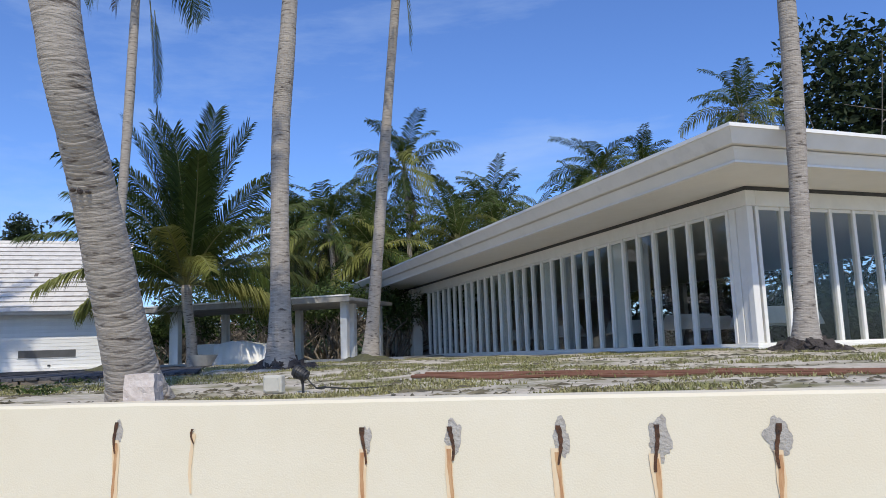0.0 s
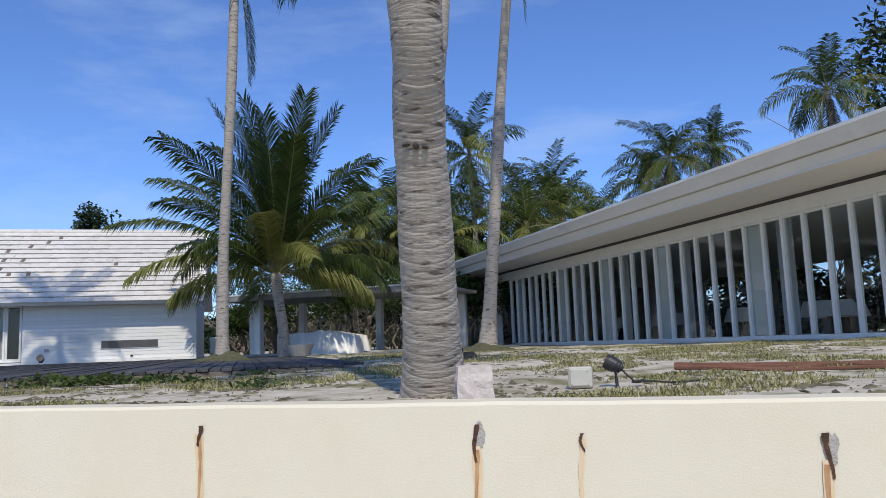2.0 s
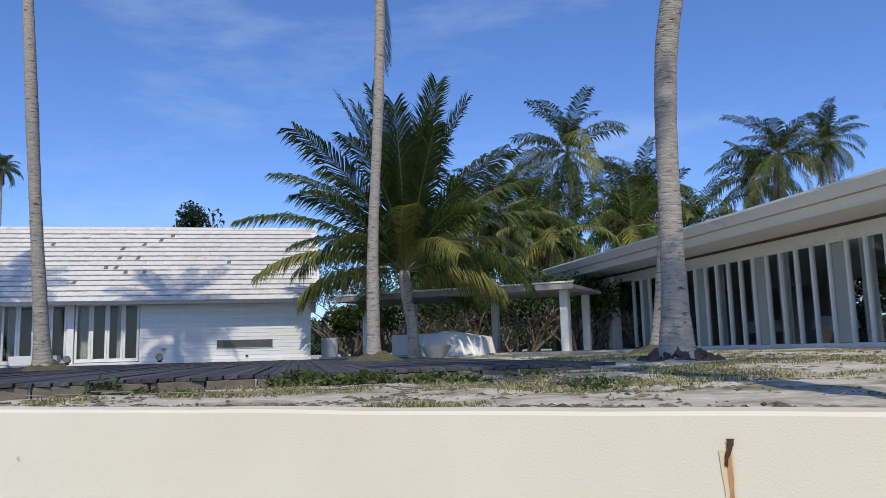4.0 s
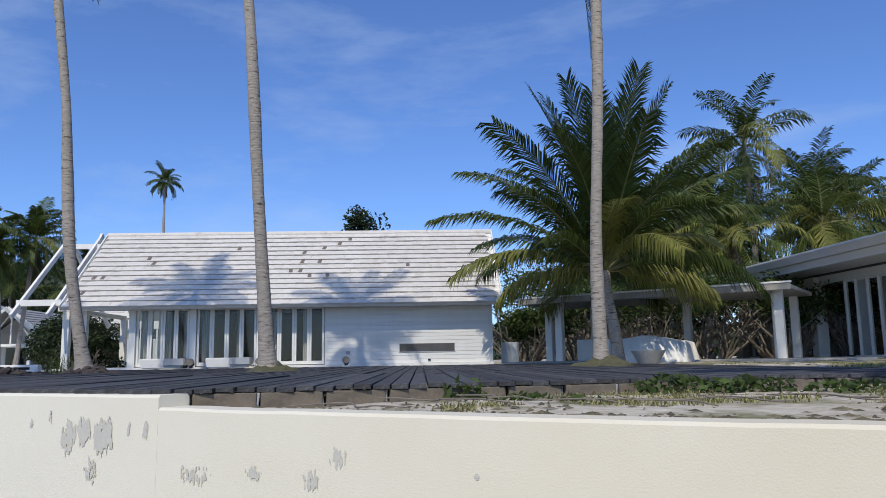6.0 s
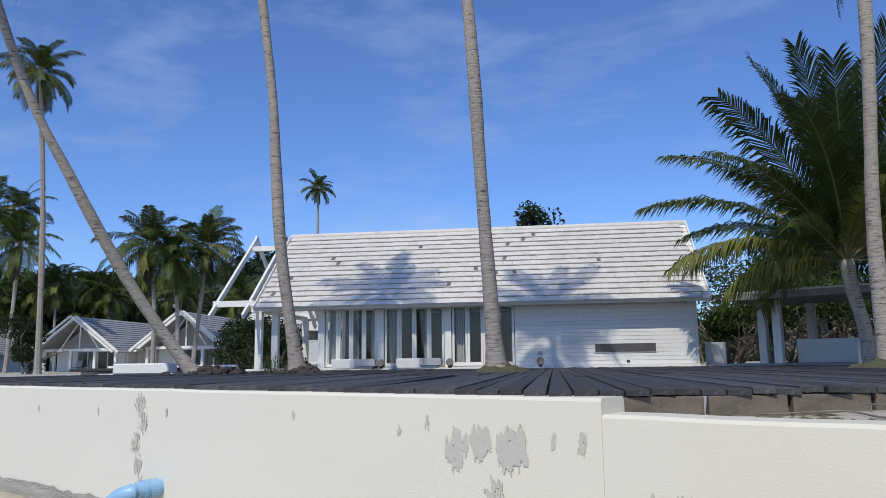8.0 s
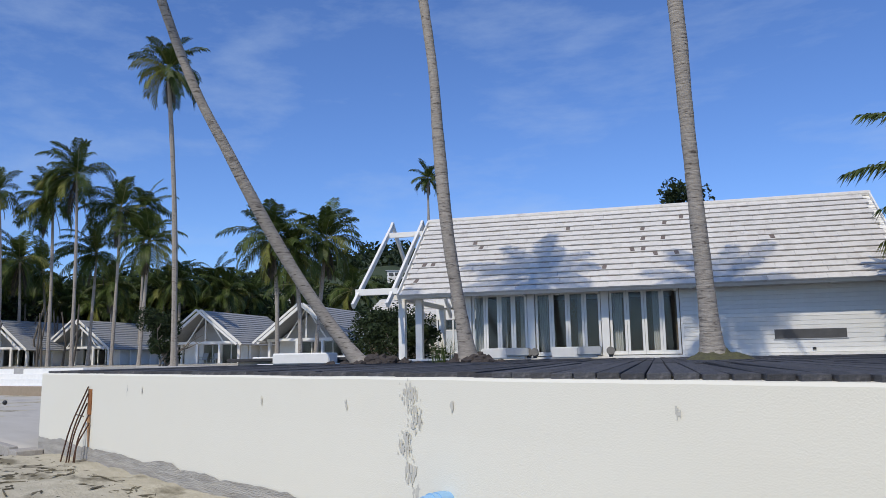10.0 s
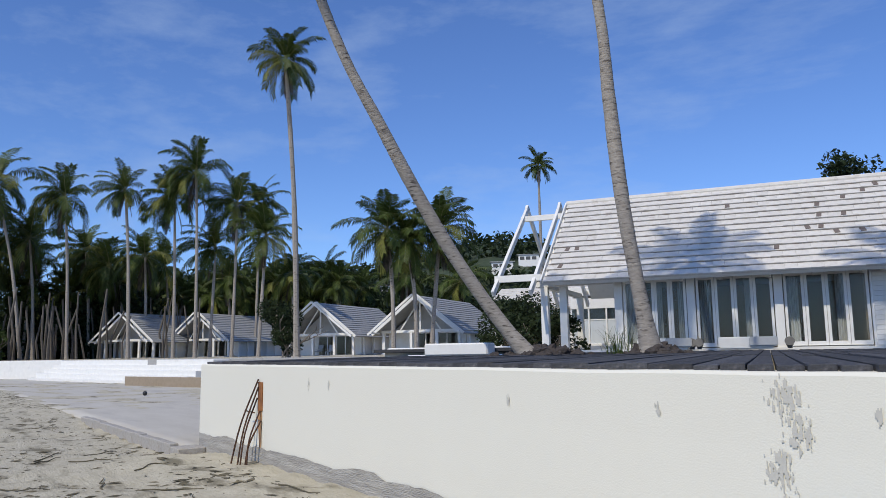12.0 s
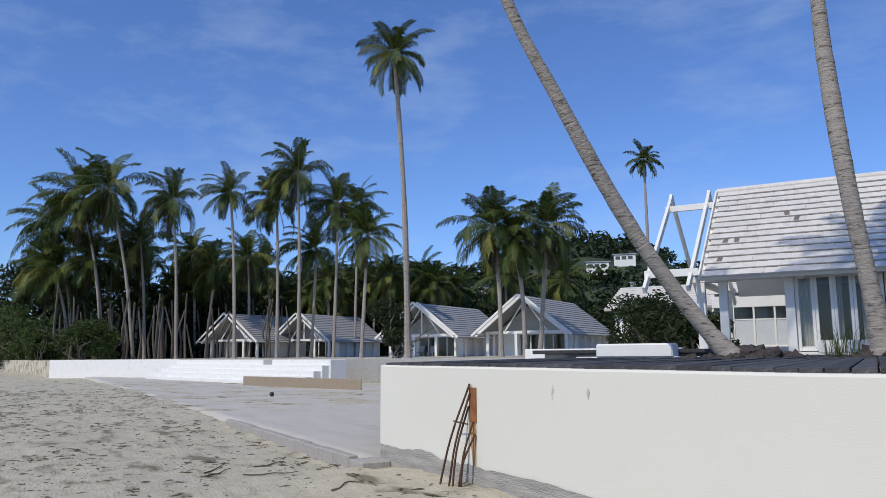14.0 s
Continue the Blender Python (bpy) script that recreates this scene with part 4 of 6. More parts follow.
glazing(M_PAV @ Matrix.Translation((0.02, 0.486, 0)) @ Matrix.Rotation(radians(90), 4, "Z"), 30, "long row of full-height glazing with white mullions", "window_1")
glazing(M_PAV @ Matrix.Translation((0.20, 0.02, 0)), 18, "short row of full-height glazing with white mullions", "window_2")
glazing(M_PAV @ Matrix.Translation((0.02, 19.6, 0)) @ Matrix.Rotation(radians(90), 4, "Z"), 9, "row of narrow glazing with white mullions past the entrance", "window_3")
for k in (6, 12, 17, 22, 28):
    c = thing("blind_panel", M_PAV @ Matrix.Translation((-0.01, 0.486 + SP * k, 0)), "pale grey infill panel between the pavilion panes", "panel", "infill panels")
    bx("board", c, M_WHITE, (0.06, 0.05, GZ + 0.06), (0.09, SP - 0.05, GTOP - 0.065), 0.004)
for k in (5, 11, 16, 18, 21, 27, 29):
    c = thing("curtain", M_PAV, "white curtain hanging inside the pavilion glazing", "curtain", "curtains of the pavilion")
    curtain(c, (0.25, 0.5 + SP * k), (0.25, 0.5 + SP * (k + 0.8)), GZ + 0.06, GTOP, 4)

# furniture dimly seen inside the pavilion
for x, y in ((1.6, 1.6), (1.8, 4.2), (2.0, 7.0), (1.7, 9.9), (1.9, 13.0), (3.4, 2.6), (3.6, 5.6)):
    tb = thing("covered_table", M_PAV @ Matrix.Translation((x, y, GZ + 0.01)), "table under a white cloth inside the pavilion", "table", "covered tables")
    bm = bmesh.new()
    bmesh.ops.create_cone(bm, cap_ends=True, segments=20, radius1=0.62, radius2=0.5, depth=0.34)
    bmesh.ops.translate(bm, vec=(0, 0, 0.58), verts=bm.verts)
    part("cloth", bm, M_CURTAIN, tb)
    bm = bmesh.new()
    bmesh.ops.create_cone(bm, cap_ends=True, segments=10, radius1=0.2, radius2=0.05, depth=0.45)
    bmesh.ops.translate(bm, vec=(0, 0, 0.225), verts=bm.verts)
    part("pedestal", bm, M_BLACK, tb)
# black loudspeaker hanging in the corner
spk = thing("loudspeaker", M_PAV @ Matrix.Translation((0.20, 0.62, 3.15)), "black loudspeaker hanging in the pavilion's corner pane", "loudspeaker")
bm = bmesh.new()
bmesh.ops.create_uvsphere(bm, u_segments=14, v_segments=10, radius=1)
bmesh.ops.scale(bm, vec=(0.10, 0.12, 0.27), verts=bm.verts)
bmesh.ops.translate(bm, vec=(0, 0, 0.30), verts=bm.verts)
part("cabinet", bm, M_BLACK, spk, smooth=True)
beam("bracket", spk, M_BLACK, (0, 0, 0.55), (0, 0, 0.70), 0.03, 0.03)

# ---- covered walk between the buildings ----
M_CAN = Matrix.Translation((-14.72, 21.65, 0.04)) @ Matrix.Rotation(radians(-4.1), 4, "Z")
can = thing("covered_walkway", M_CAN, "flat grey canopy on square white posts between house and pavilion", "canopy")
bx("roof_slab", can, M_CANOPY, (-1.25, -0.55, 3.42), (7.75, 3.4, 3.54), 0.015)
bx("fascia", can, M_CANOPY, (-1.28, -0.60, 3.38), (7.75, -0.55, 3.60), 0.01)
bx("fascia", can, M_CANOPY, (-1.33, -0.60, 3.38), (-1.28, 3.4, 3.60), 0.01)
bx("cap_strip", can, M_WHITE, (-1.2, -0.625, 3.585), (7.78, -0.54, 3.64), 0.004)
bx("floor", can, M_CEMENT, (-2.0, -0.7, 1.2), (9.8, 3.6, 1.365), 0.01)
for x, y in ((0.0, 0.0), (-0.75, 0.75), (7.28, 0.0), (7.0, 1.2), (3.6, 3.2), (0.0, 3.2), (7.2, 3.2)):
    bx("post", can, M_WHITE, (x - 0.13, y - 0.13, 1.365), (x + 0.13, y + 0.13, 3.42), 0.012)
lw = thing("low_wall", M_CAN, "low white wall under the canopy", "wall")
bx("panel", lw, M_WHITE, (0.25, 0.85, 1.366), (3.1, 1.05, 2.12), 0.015)
sc = thing("standing_panel", M_CAN, "white panel standing at the end of the house", "panel")
bx("panel", sc, M_WHITE, (-2.7, 0.5, 1.30), (-2.0, 0.62, 2.1), 0.012)
# tarpaulin over something long
tp = thing("covered_furniture", M_CAN @ Matrix.Translation((2.55, -1.4, 1.30)) @ Matrix.Diagonal((0.86, 1, 1, 1)), "stack of furniture under a white tarpaulin", "tarpaulin")
verts, faces = [], []
for i in range(25):
    for j in range(13):
        x, y = 2.7 * i / 24, 1.2 * j / 12
        ex = min(1, min(x, 2.7 - x, y, 1.2 - y) / 0.10)
        hgt = 0.85 - 0.20 * abs(x - 1.0) / 1.4 + 0.05 * noise.noise(Vector((x * 2, y * 2, 1)))
        fl = 0.08 * (1 - ex) * math.sin(i * 1.7 + j)
        verts.append((x + fl, y - fl, hgt * max(0, ex) ** 0.35 if ex > 0 else 0.0))
for i in range(24):
    for j in range(12):
        a = i * 13 + j
        faces.append((a, a + 13, a + 14, a + 1))
cov = from_lists("cover", verts, faces, M_WHITE, tp, True)
pot = thing("clay_bowl", Matrix.Translation((-10.22, 16.32, 1.34)), "shallow dark stone planter bowl on the grass", "planter")
bm = bmesh.new()
bmesh.ops.create_cone(bm, cap_ends=True, segments=24, radius1=0.26, radius2=0.45, depth=0.34)
bmesh.ops.translate(bm, vec=(0, 0, 0.17), verts=bm.verts)
part("bowl", bm, M_CEMENT, pot)

# planters and lamps along the doors of the house
for u in (-11.55, -9.3):
    pl = thing("planter_trough", M_HOUSE @ Matrix.Translation((u, -0.75, HZ - 0.04)), "white and grey rectangular trough before the folding doors", "trough", "troughs")
    bm = bmesh.new()
    bmesh.ops.create_cube(bm, size=1)
    bmesh.ops.scale(bm, vec=(1.5, 0.5, 0.34), verts=bm.verts)
    for v in bm.verts:
        if v.co.z < 0:
            v.co.x *= 0.93
            v.co.y *= 0.8
    bmesh.ops.bevel(bm, geom=bm.edges[:], offset=0.03, segments=2, affect="EDGES")
    bmesh.ops.translate(bm, vec=(0, 0, 0.17), verts=bm.verts)
    part("body", bm, M_WHITE, pl)
    bm = bmesh.new()
    bmesh.ops.create_cube(bm, size=1)
    bmesh.ops.scale(bm, vec=(0.74, 0.46, 0.26), verts=bm.verts)
    bmesh.ops.bevel(bm, geom=bm.edges[:], offset=0.03, segments=2, affect="EDGES")
    bmesh.ops.translate(bm, vec=(0.44, -0.05, 0.21), verts=bm.verts)
    part("liner", bm, M_STEEL, pl)
for u, v in ((-10.55, -0.9), (-8.2, -0.9), (-5.2, -0.9), (-10.75, -0.85)):
    fl = thing("floodlight", M_HOUSE @ Matrix.Translation((u, v, HZ - 0.03)), "small black garden floodlight on the deck", "lamp", "garden floodlights")
    bm = bmesh.new()
    bmesh.ops.create_cone(bm, cap_ends=True, segments=14, radius1=0.10, radius2=0.13, depth=0.2)
    bm.transform(Matrix.Translation((0, 0, 0.16)) @ Matrix.Rotation(radians(70), 4, "X"))
    part("head", bm, M_BLACK, fl)
    bx("stand", fl, M_BLACK, (-0.06, -0.05, 0), (0.06, 0.05, 0.08), 0.01)

# platform and crate by the corner
pf = thing("platform", Matrix.Translation((-26.6, 7.4, 0)) @ Matrix.Rotation(radians(31.5), 4, "Z"), "low dark timber platform with a white edge", "platform")
bx("top", pf, M_DECK, (-2.2, -1.0, 1.42), (1.4, 1.4, 1.50), 0.01)
bx("edge", pf, M_WHITE, (-1.0, -1.6, 1.28), (2.0, -1.35, 1.36), 0.01)
bx("base", pf, M_CEMENT, (-2.0, -0.8, 1.15), (1.2, 1.2, 1.42), 0.01)
cr = thing("white_block", Matrix.Translation((-25.71, 6.3, 1.34)) @ Matrix.Rotation(radians(31.5), 4, "Z"), "white rendered block bench lying by the leaning palm", "bench")
bx("block", cr, M_WHITE, (-0.75, -0.25, 0), (0.75, 0.25, 0.27), 0.03)
lww = thing("low_white_wall", M_HOUSE, "low white rendered wall behind the palms", "wall")
bx("wall", lww, M_WHITE, (-20.5, -1.0, 1.2), (-15.7, -0.75, 1.52), 0.02)

# second white building behind the porch
back = thing("rear_wing", M_HOUSE @ Matrix.Translation((-19.5, 8.5, 0)), "white flat-roofed wing with frosted windows behind the porch", "house")
bx("wall", back, M_WHITE, (2.98, 5.8, 1.2), (7.5, 6, 3.90), 0.01)
bx("wall", back, M_WHITE, (2.98, 0.2, 1.2), (3.1, 5.8, 3.90), 0.01)
bx("wall", back, M_WHITE, (7.3, 0.2, 1.2), (7.5, 5.8, 3.90), 0.01)
bx("wall", back, M_WHITE, (2.98, 0, 3.10), (7.5, 0.2, 3.56), 0.01)
bx("wall", back, M_WHITE, (2.98, 0, 1.2), (7.5, 0.2, 1.62), 0.01)
bx("parapet", back, M_WHITE, (2.98, 0, 3.86), (7.5, 0.2, 4.02), 0.01)
bx("flat_roof", back, M_CANOPY, (2.98, 0.2, 3.90), (7.5, 6.0, 3.98), 0.01)
bx("interior", back, M_GREYWALL, (3.1, 1.6, 1.2), (7.3, 1.75, 3.86), 0.01)
for k in range(6):
    a = 2.98 + 0.752 * k
    bx("window_post", back, M_WHITE, (a, 0.02, 1.62), (a + 0.07, 0.17, 3.10), 0.006)
    if k % 2 == 0:
        bx("slot_post", back, M_WHITE, (a, 0.02, 3.56), (a + 0.12, 0.17, 3.86), 0.006)
    bx("frosted_pane", back, M_FROST, (a + 0.07, 0.07, 1.62), (a + 0.752, 0.09, 2.60), 0)
    bx("window_rail", back, M_WHITE, (a + 0.07, 0.05, 2.60), (a + 0.752, 0.12, 2.65), 0.004)
    bx("clear_pane", back, M_GLASS, (a + 0.07, 0.07, 2.65), (a + 0.752, 0.08, 3.10), 0)
rear = thing("back_house", M_HOUSE @ Matrix.Translation((-20.0, 17.5, 0.45)), "low white building with a pale tiled roof behind the garden", "house")
bx("wall", rear, M_WHITE, (-3.2, 0, 0.7), (5, 0.2, 3.25), 0.01)
bx("wall", rear, M_WHITE, (-3.2, 5.8, 0.7), (5, 6, 3.25), 0.01)
bx("wall", rear, M_WHITE, (-3.2, 0.2, 0.7), (-3.0, 5.8, 3.25), 0.01)
bx("wall", rear, M_WHITE, (4.8, 0.2, 0.7), (5, 5.8, 3.25), 0.01)
for sgn in (1, -1):
    bm = bmesh.new()
    rows = 11
    prof = []
    for k in range(rows):
        prof += [(3.7 * k / rows, 0.075), (3.7 * (k + 1) / rows, 0.02)]
    prof += [(3.7, -0.06), (0, -0.06)]
    m = Matrix.Translation((0, 3, 0)) @ Matrix.Diagonal((1, sgn, 1, 1)) @ Matrix.Translation((0, -3.55, 3.22)) @ Matrix.Rotation(0.40, 4, "X")
    ends = [[bm.verts.new(m @ Vector((x, t0, z))) for t0, z in prof] for x in (-3.6, 5.4)]
    for k in range(len(prof)):
        q = (k + 1) % len(prof)
        bm.faces.new((ends[0][k], ends[0][q], ends[1][q], ends[1][k]))
    bm.faces.new(ends[0][::-1])
    bm.faces.new(ends[1])
    bmesh.ops.recalc_face_normals(bm, faces=bm.faces)
    part("roof_slope", bm, M_TILE, rear)


# ---- bungalows ----
def bungalow(x, y, w, d, label):
    m = Matrix.Translation((x, y, 0)) @ Matrix.Rotation(radians(31.5), 4, "Z")
    b = thing("bungalow", m, label, "bungalow", "white bungalows")
    h, rz, z0 = 3.4, 6.4, 1.15
    bx("floor", b, M_CEMENT, (-w / 2, 0, z0 - 0.3), (w / 2, d, z0 + 0.12), 0.02)
    bx("wall", b, M_WHITE, (-w / 2 + 0.3, 2.0, z0), (-w / 2 + 0.5, d, h), 0.01)
    bx("wall", b, M_WHITE, (w / 2 - 0.5, 2.0, z0), (w / 2 - 0.3, d, h), 0.01)
    bx("wall", b, M_WHITE, (-w / 2 + 0.5, d - 0.2, z0), (w / 2 - 0.5, d, h), 0.01)
    bx("wall", b, M_WHITE, (-w / 2 + 0.5, 2.0, z0), (-w * 0.18, 2.2, h), 0.01)
    bx("wall", b, M_WHITE, (w * 0.36, 2.0, z0), (w / 2 - 0.5, 2.2, h), 0.01)
    bx("ceiling", b, M_WHITE, (-w / 2 + 0.3, 2.0, h), (w / 2 - 0.3, d, h + 0.08), 0)
    for k in range(4):
        a = -w * 0.18 + k * w * 0.135
        dd = bx("door", b, M_GLASS, (a + 0.05, 2.08, z0 + 0.15), (a + w * 0.135 - 0.05, 2.1, h - 0.3), 0)
        bx("door_frame", b, M_WHITE, (a - 0.05, 2.0, z0), (a + 0.05, 2.2, h), 0.01)
    bx("lintel", b, M_WHITE, (-w * 0.18, 2.0, h - 0.3), (w * 0.36, 2.2, h), 0.01)
    bx("tie_beam", b, M_WHITE, (-w / 2, 0.1, h - 0.25), (w / 2, 0.35, h), 0.01)
    for a in (-w / 2 + 0.2, -w * 0.12, w * 0.2, w / 2 - 0.2):
        bx("post", b, M_WHITE, (a - 0.13, 0.1, z0), (a + 0.13, 0.36, h - 0.25), 0.01)
    bm = bmesh.new()
    tri = [(-w / 2 + 0.4, 1.9, h), (w / 2 - 0.4, 1.9, h), (0, 1.9, rz - 0.35)]
    f0 = [bm.verts.new(p) for p in tri]
    f1 = [bm.verts.new((p[0], p[1] + 0.15, p[2])) for p in tri]
    bm.faces.new(f0)
    bm.faces.new(f1[::-1])
    for k in range(3):
        bm.faces.new((f0[k], f1[k], f1[(k + 1) % 3], f0[(k + 1) % 3]))
    bmesh.ops.recalc_face_normals(bm, faces=bm.faces)
    # gable in mid grey, not white: shade below the roof is painted in
    part("gable", bm, M_GREYWALL, b)
    ev = 0.55
    run = w / 2 + ev
    sl = math.hypot(run, (rz - h) * run / (w / 2))
    ang = math.atan2(rz - h, w / 2)
    for s in (-1, 1):
        bm = bmesh.new()
        rows = 15
        m = Matrix.Translation((0, 0, rz)) @ Matrix.Rotation(s * ang, 4, "Y")
        prof = []
        for k in range(rows):
            prof += [(sl * k / rows, 0.02), (sl * (k + 1) / rows, 0.075)]
        prof += [(sl, -0.05), (0, -0.05)]
        ends = [[bm.verts.new(m @ Vector((s * t0, y, z))) for t0, z in prof] for y in (-0.7, d + 0.3)]
        for k in range(len(prof)):
            q = (k + 1) % len(prof)
            bm.faces.new((ends[0][k], ends[0][q], ends[1][q], ends[1][k]))
        bm.faces.new(ends[0][::-1])
        bm.faces.new(ends[1])
        bmesh.ops.recalc_face_normals(bm, faces=bm.faces)
        part("roof_slope", bm, M_GREYTILE, b)
        beam("barge_board", b, M_WHITE, (0, -0.72, rz + 0.02), (s * run, -0.72, rz - (rz - h) * run / (w / 2) + 0.02), 0.08, 0.26)
        beam("truss", b, M_WHITE, (s * w * 0.25, 0.1, h), (0, 0.1, rz - 0.3), 0.08, 0.12)
        beam("outer_rafter", b, M_WHITE, (0, -1.55, rz + 0.02), (s * run, -1.55, rz - (rz - h) * run / (w / 2) + 0.02), 0.08, 0.20)
        beam("outrigger", b, M_WHITE, (s * run * 0.92, -1.6, rz - 0.92 * (rz - h) * run / (w / 2) - 0.1), (s * run * 0.92, 0.1, rz - 0.92 * (rz - h) * run / (w / 2) - 0.1), 0.08, 0.16)
        bx("plate_beam", b, M_WHITE, (s * w / 2 - 0.12, 0.36, h - 0.25), (s * w / 2 + 0.12, d, h), 0.01)
        for k in range(1, 6):
            bx("side_post", b, M_WHITE, (s * w / 2 - 0.12, k * d / 6 - 0.12, z0), (s * w / 2 + 0.12, k * d / 6 + 0.12, h - 0.25), 0.01)
    bx("king_post", b, M_WHITE, (-0.07, 0.06, h), (0.07, 0.2, rz - 0.25), 0.01)
    return b


BUNG = "white gabled beach bungalow with grey tiled roof and glazed doors"
bungalow(-80.6, 29.8, 7.8, 12, BUNG)
bungalow(-68.4, 33.6, 7.8, 12, BUNG)
bungalow(-102.6, 25.2, 7.8, 11, BUNG)
bungalow(-105.2, 17.4, 7.8, 11, BUNG)

def lounge_chair(m):
    c = thing("lounge_chair", m, "pale slatted lounge chair on the bungalow terrace", "chair", "terrace chairs")
    bx("seat", c, M_STEEL, (-0.32, -0.5, 0.32), (0.32, 0.45, 0.38), 0.01)
    beam("backrest", c, M_STEEL, (0, 0.42, 0.36), (0, 0.75, 1.0), 0.60, 0.05)
    for x in (-0.28, 0.28):
        for y in (-0.42, 0.40):
            bx("leg", c, M_WHITE, (x - 0.03, y - 0.03, 0), (x + 0.03, y + 0.03, 0.32), 0.004)
        bx("armrest", c, M_WHITE, (x - 0.04, -0.45, 0.56), (x + 0.04, 0.5, 0.60), 0.006)
    return c


M_TERRACE = Matrix.Translation((-80.6, 29.8, 1.27)) @ Matrix.Rotation(radians(31.5), 4, "Z")
chair = lounge_chair(M_TERRACE @ Matrix.Translation((-0.9, 1.0, 0)))
copy_thing(chair, M_TERRACE @ Matrix.Translation((0.5, 1.05, 0)) @ Matrix.Rotation(0.2, 4, "Z"))

# ---- palms by the wall and garden ----
TALL = "tall coconut palm with ringed grey trunk"
palm(TALL + " leaning over the sea wall", [(-1.16, 1.03, 1.2), (-0.9, 0.08, 2.72), (-0.75, -0.52, 3.85), (-1.1, -0.74, 7.0), (-1.4, -1.6, 11.5)], 0.18, 0.14, CROWN_NEAR[0], 0.14, 0.075, 32, seed=1, scars=((-0.93, -0.095, 2.73, 0.03, 0.012), (-0.87, -0.10, 2.72, 0.02, 0.025), (-0.82, -0.08, 2.71, 0.02, 0.012)))
palm(TALL + " in the sandy garden", [(-3.08, 7.36, 1.25), (-2.99, 7.23, 5.23), (-2.68, 6.98, 7.6), (-2.32, 7.06, 14.0)], 0.18, 0.13, CROWN_NEAR[1], 0.24, 0.085, 24, seed=2)
palm(TALL + " beside the eaves", [(-3.89, 13.93, 1.28), (-3.42, 13.9, 5.9), (-3.18, 13.9, 8.3), (-2.31, 13.35, 14.8)], 0.17, 0.12, CROWN_NEAR[0], 0.18, 0.09, 20, turn=1.0, seed=3, hang=((-2.75, 13.8, 12.8, 3.2),))
palm(TALL + " on a grass mound", [(5.42, 8.5, 1.32), (5.50, 8.4, 3.4), (5.56, 8.2, 5.9), (5.54, 8.0, 8.6), (5.4, 7.7, 14.5)], 0.16, 0.13, CROWN_NEAR[1], 0.30, 0.085, 24, turn=2.0, seed=4)
palm(TALL + " with a hanging dead leaf", [(-10.13, 12.12, 1.28), (-10.15, 12.19, 4.0), (-9.93, 12.22, 8.4), (-10.04, 12.7, 14.4)], 0.15, 0.11, CROWN_NEAR[0], 0.22, 0.09, 20, turn=2.4, seed=5, hang=((-11.1, 14.6, 12.6, 3.3), (-11.0, 14.7, 12.3, 2.7)))
palm(TALL + " growing through the deck", [(-16.38, 8.62, 1.25), (-16.33, 8.14, 5.14), (-16.29, 7.78, 8.5), (-16.9, 7.71, 14.9)], 0.15, 0.11, CROWN_NEAR[1], 0.22, 0.09, 22, scale=0.80, turn=0.5, seed=6)
palm(TALL + " bent beside the porch", [(-21.8, 8.07, 1.25), (-21.92, 7.58, 4.0), (-22.07, 7.45, 6.4), (-22.12, 7.29, 8.5), (-22.7, 6.87, 13.9)], 0.155, 0.11, CROWN_NEAR[0], 0.22, 0.09, 22, scale=0.80, turn=1.7, seed=7, hang=((-21.3, 7.3, 13.2, 2.6),))
palm("slender coconut palm leaning out over the sea wall", [(-23.23, 6.36, 1.25), (-23.81, 5.69, 2.25), (-24.22, 4.81, 3.7), (-24.49, 3.66, 5.7), (-24.74, 2.5, 8.0), (-25.06, 0.73, 13.0)], 0.155, 0.10, CROWN_NEAR[1], 0.22, 0.09, 22, turn=2.9, seed=8)

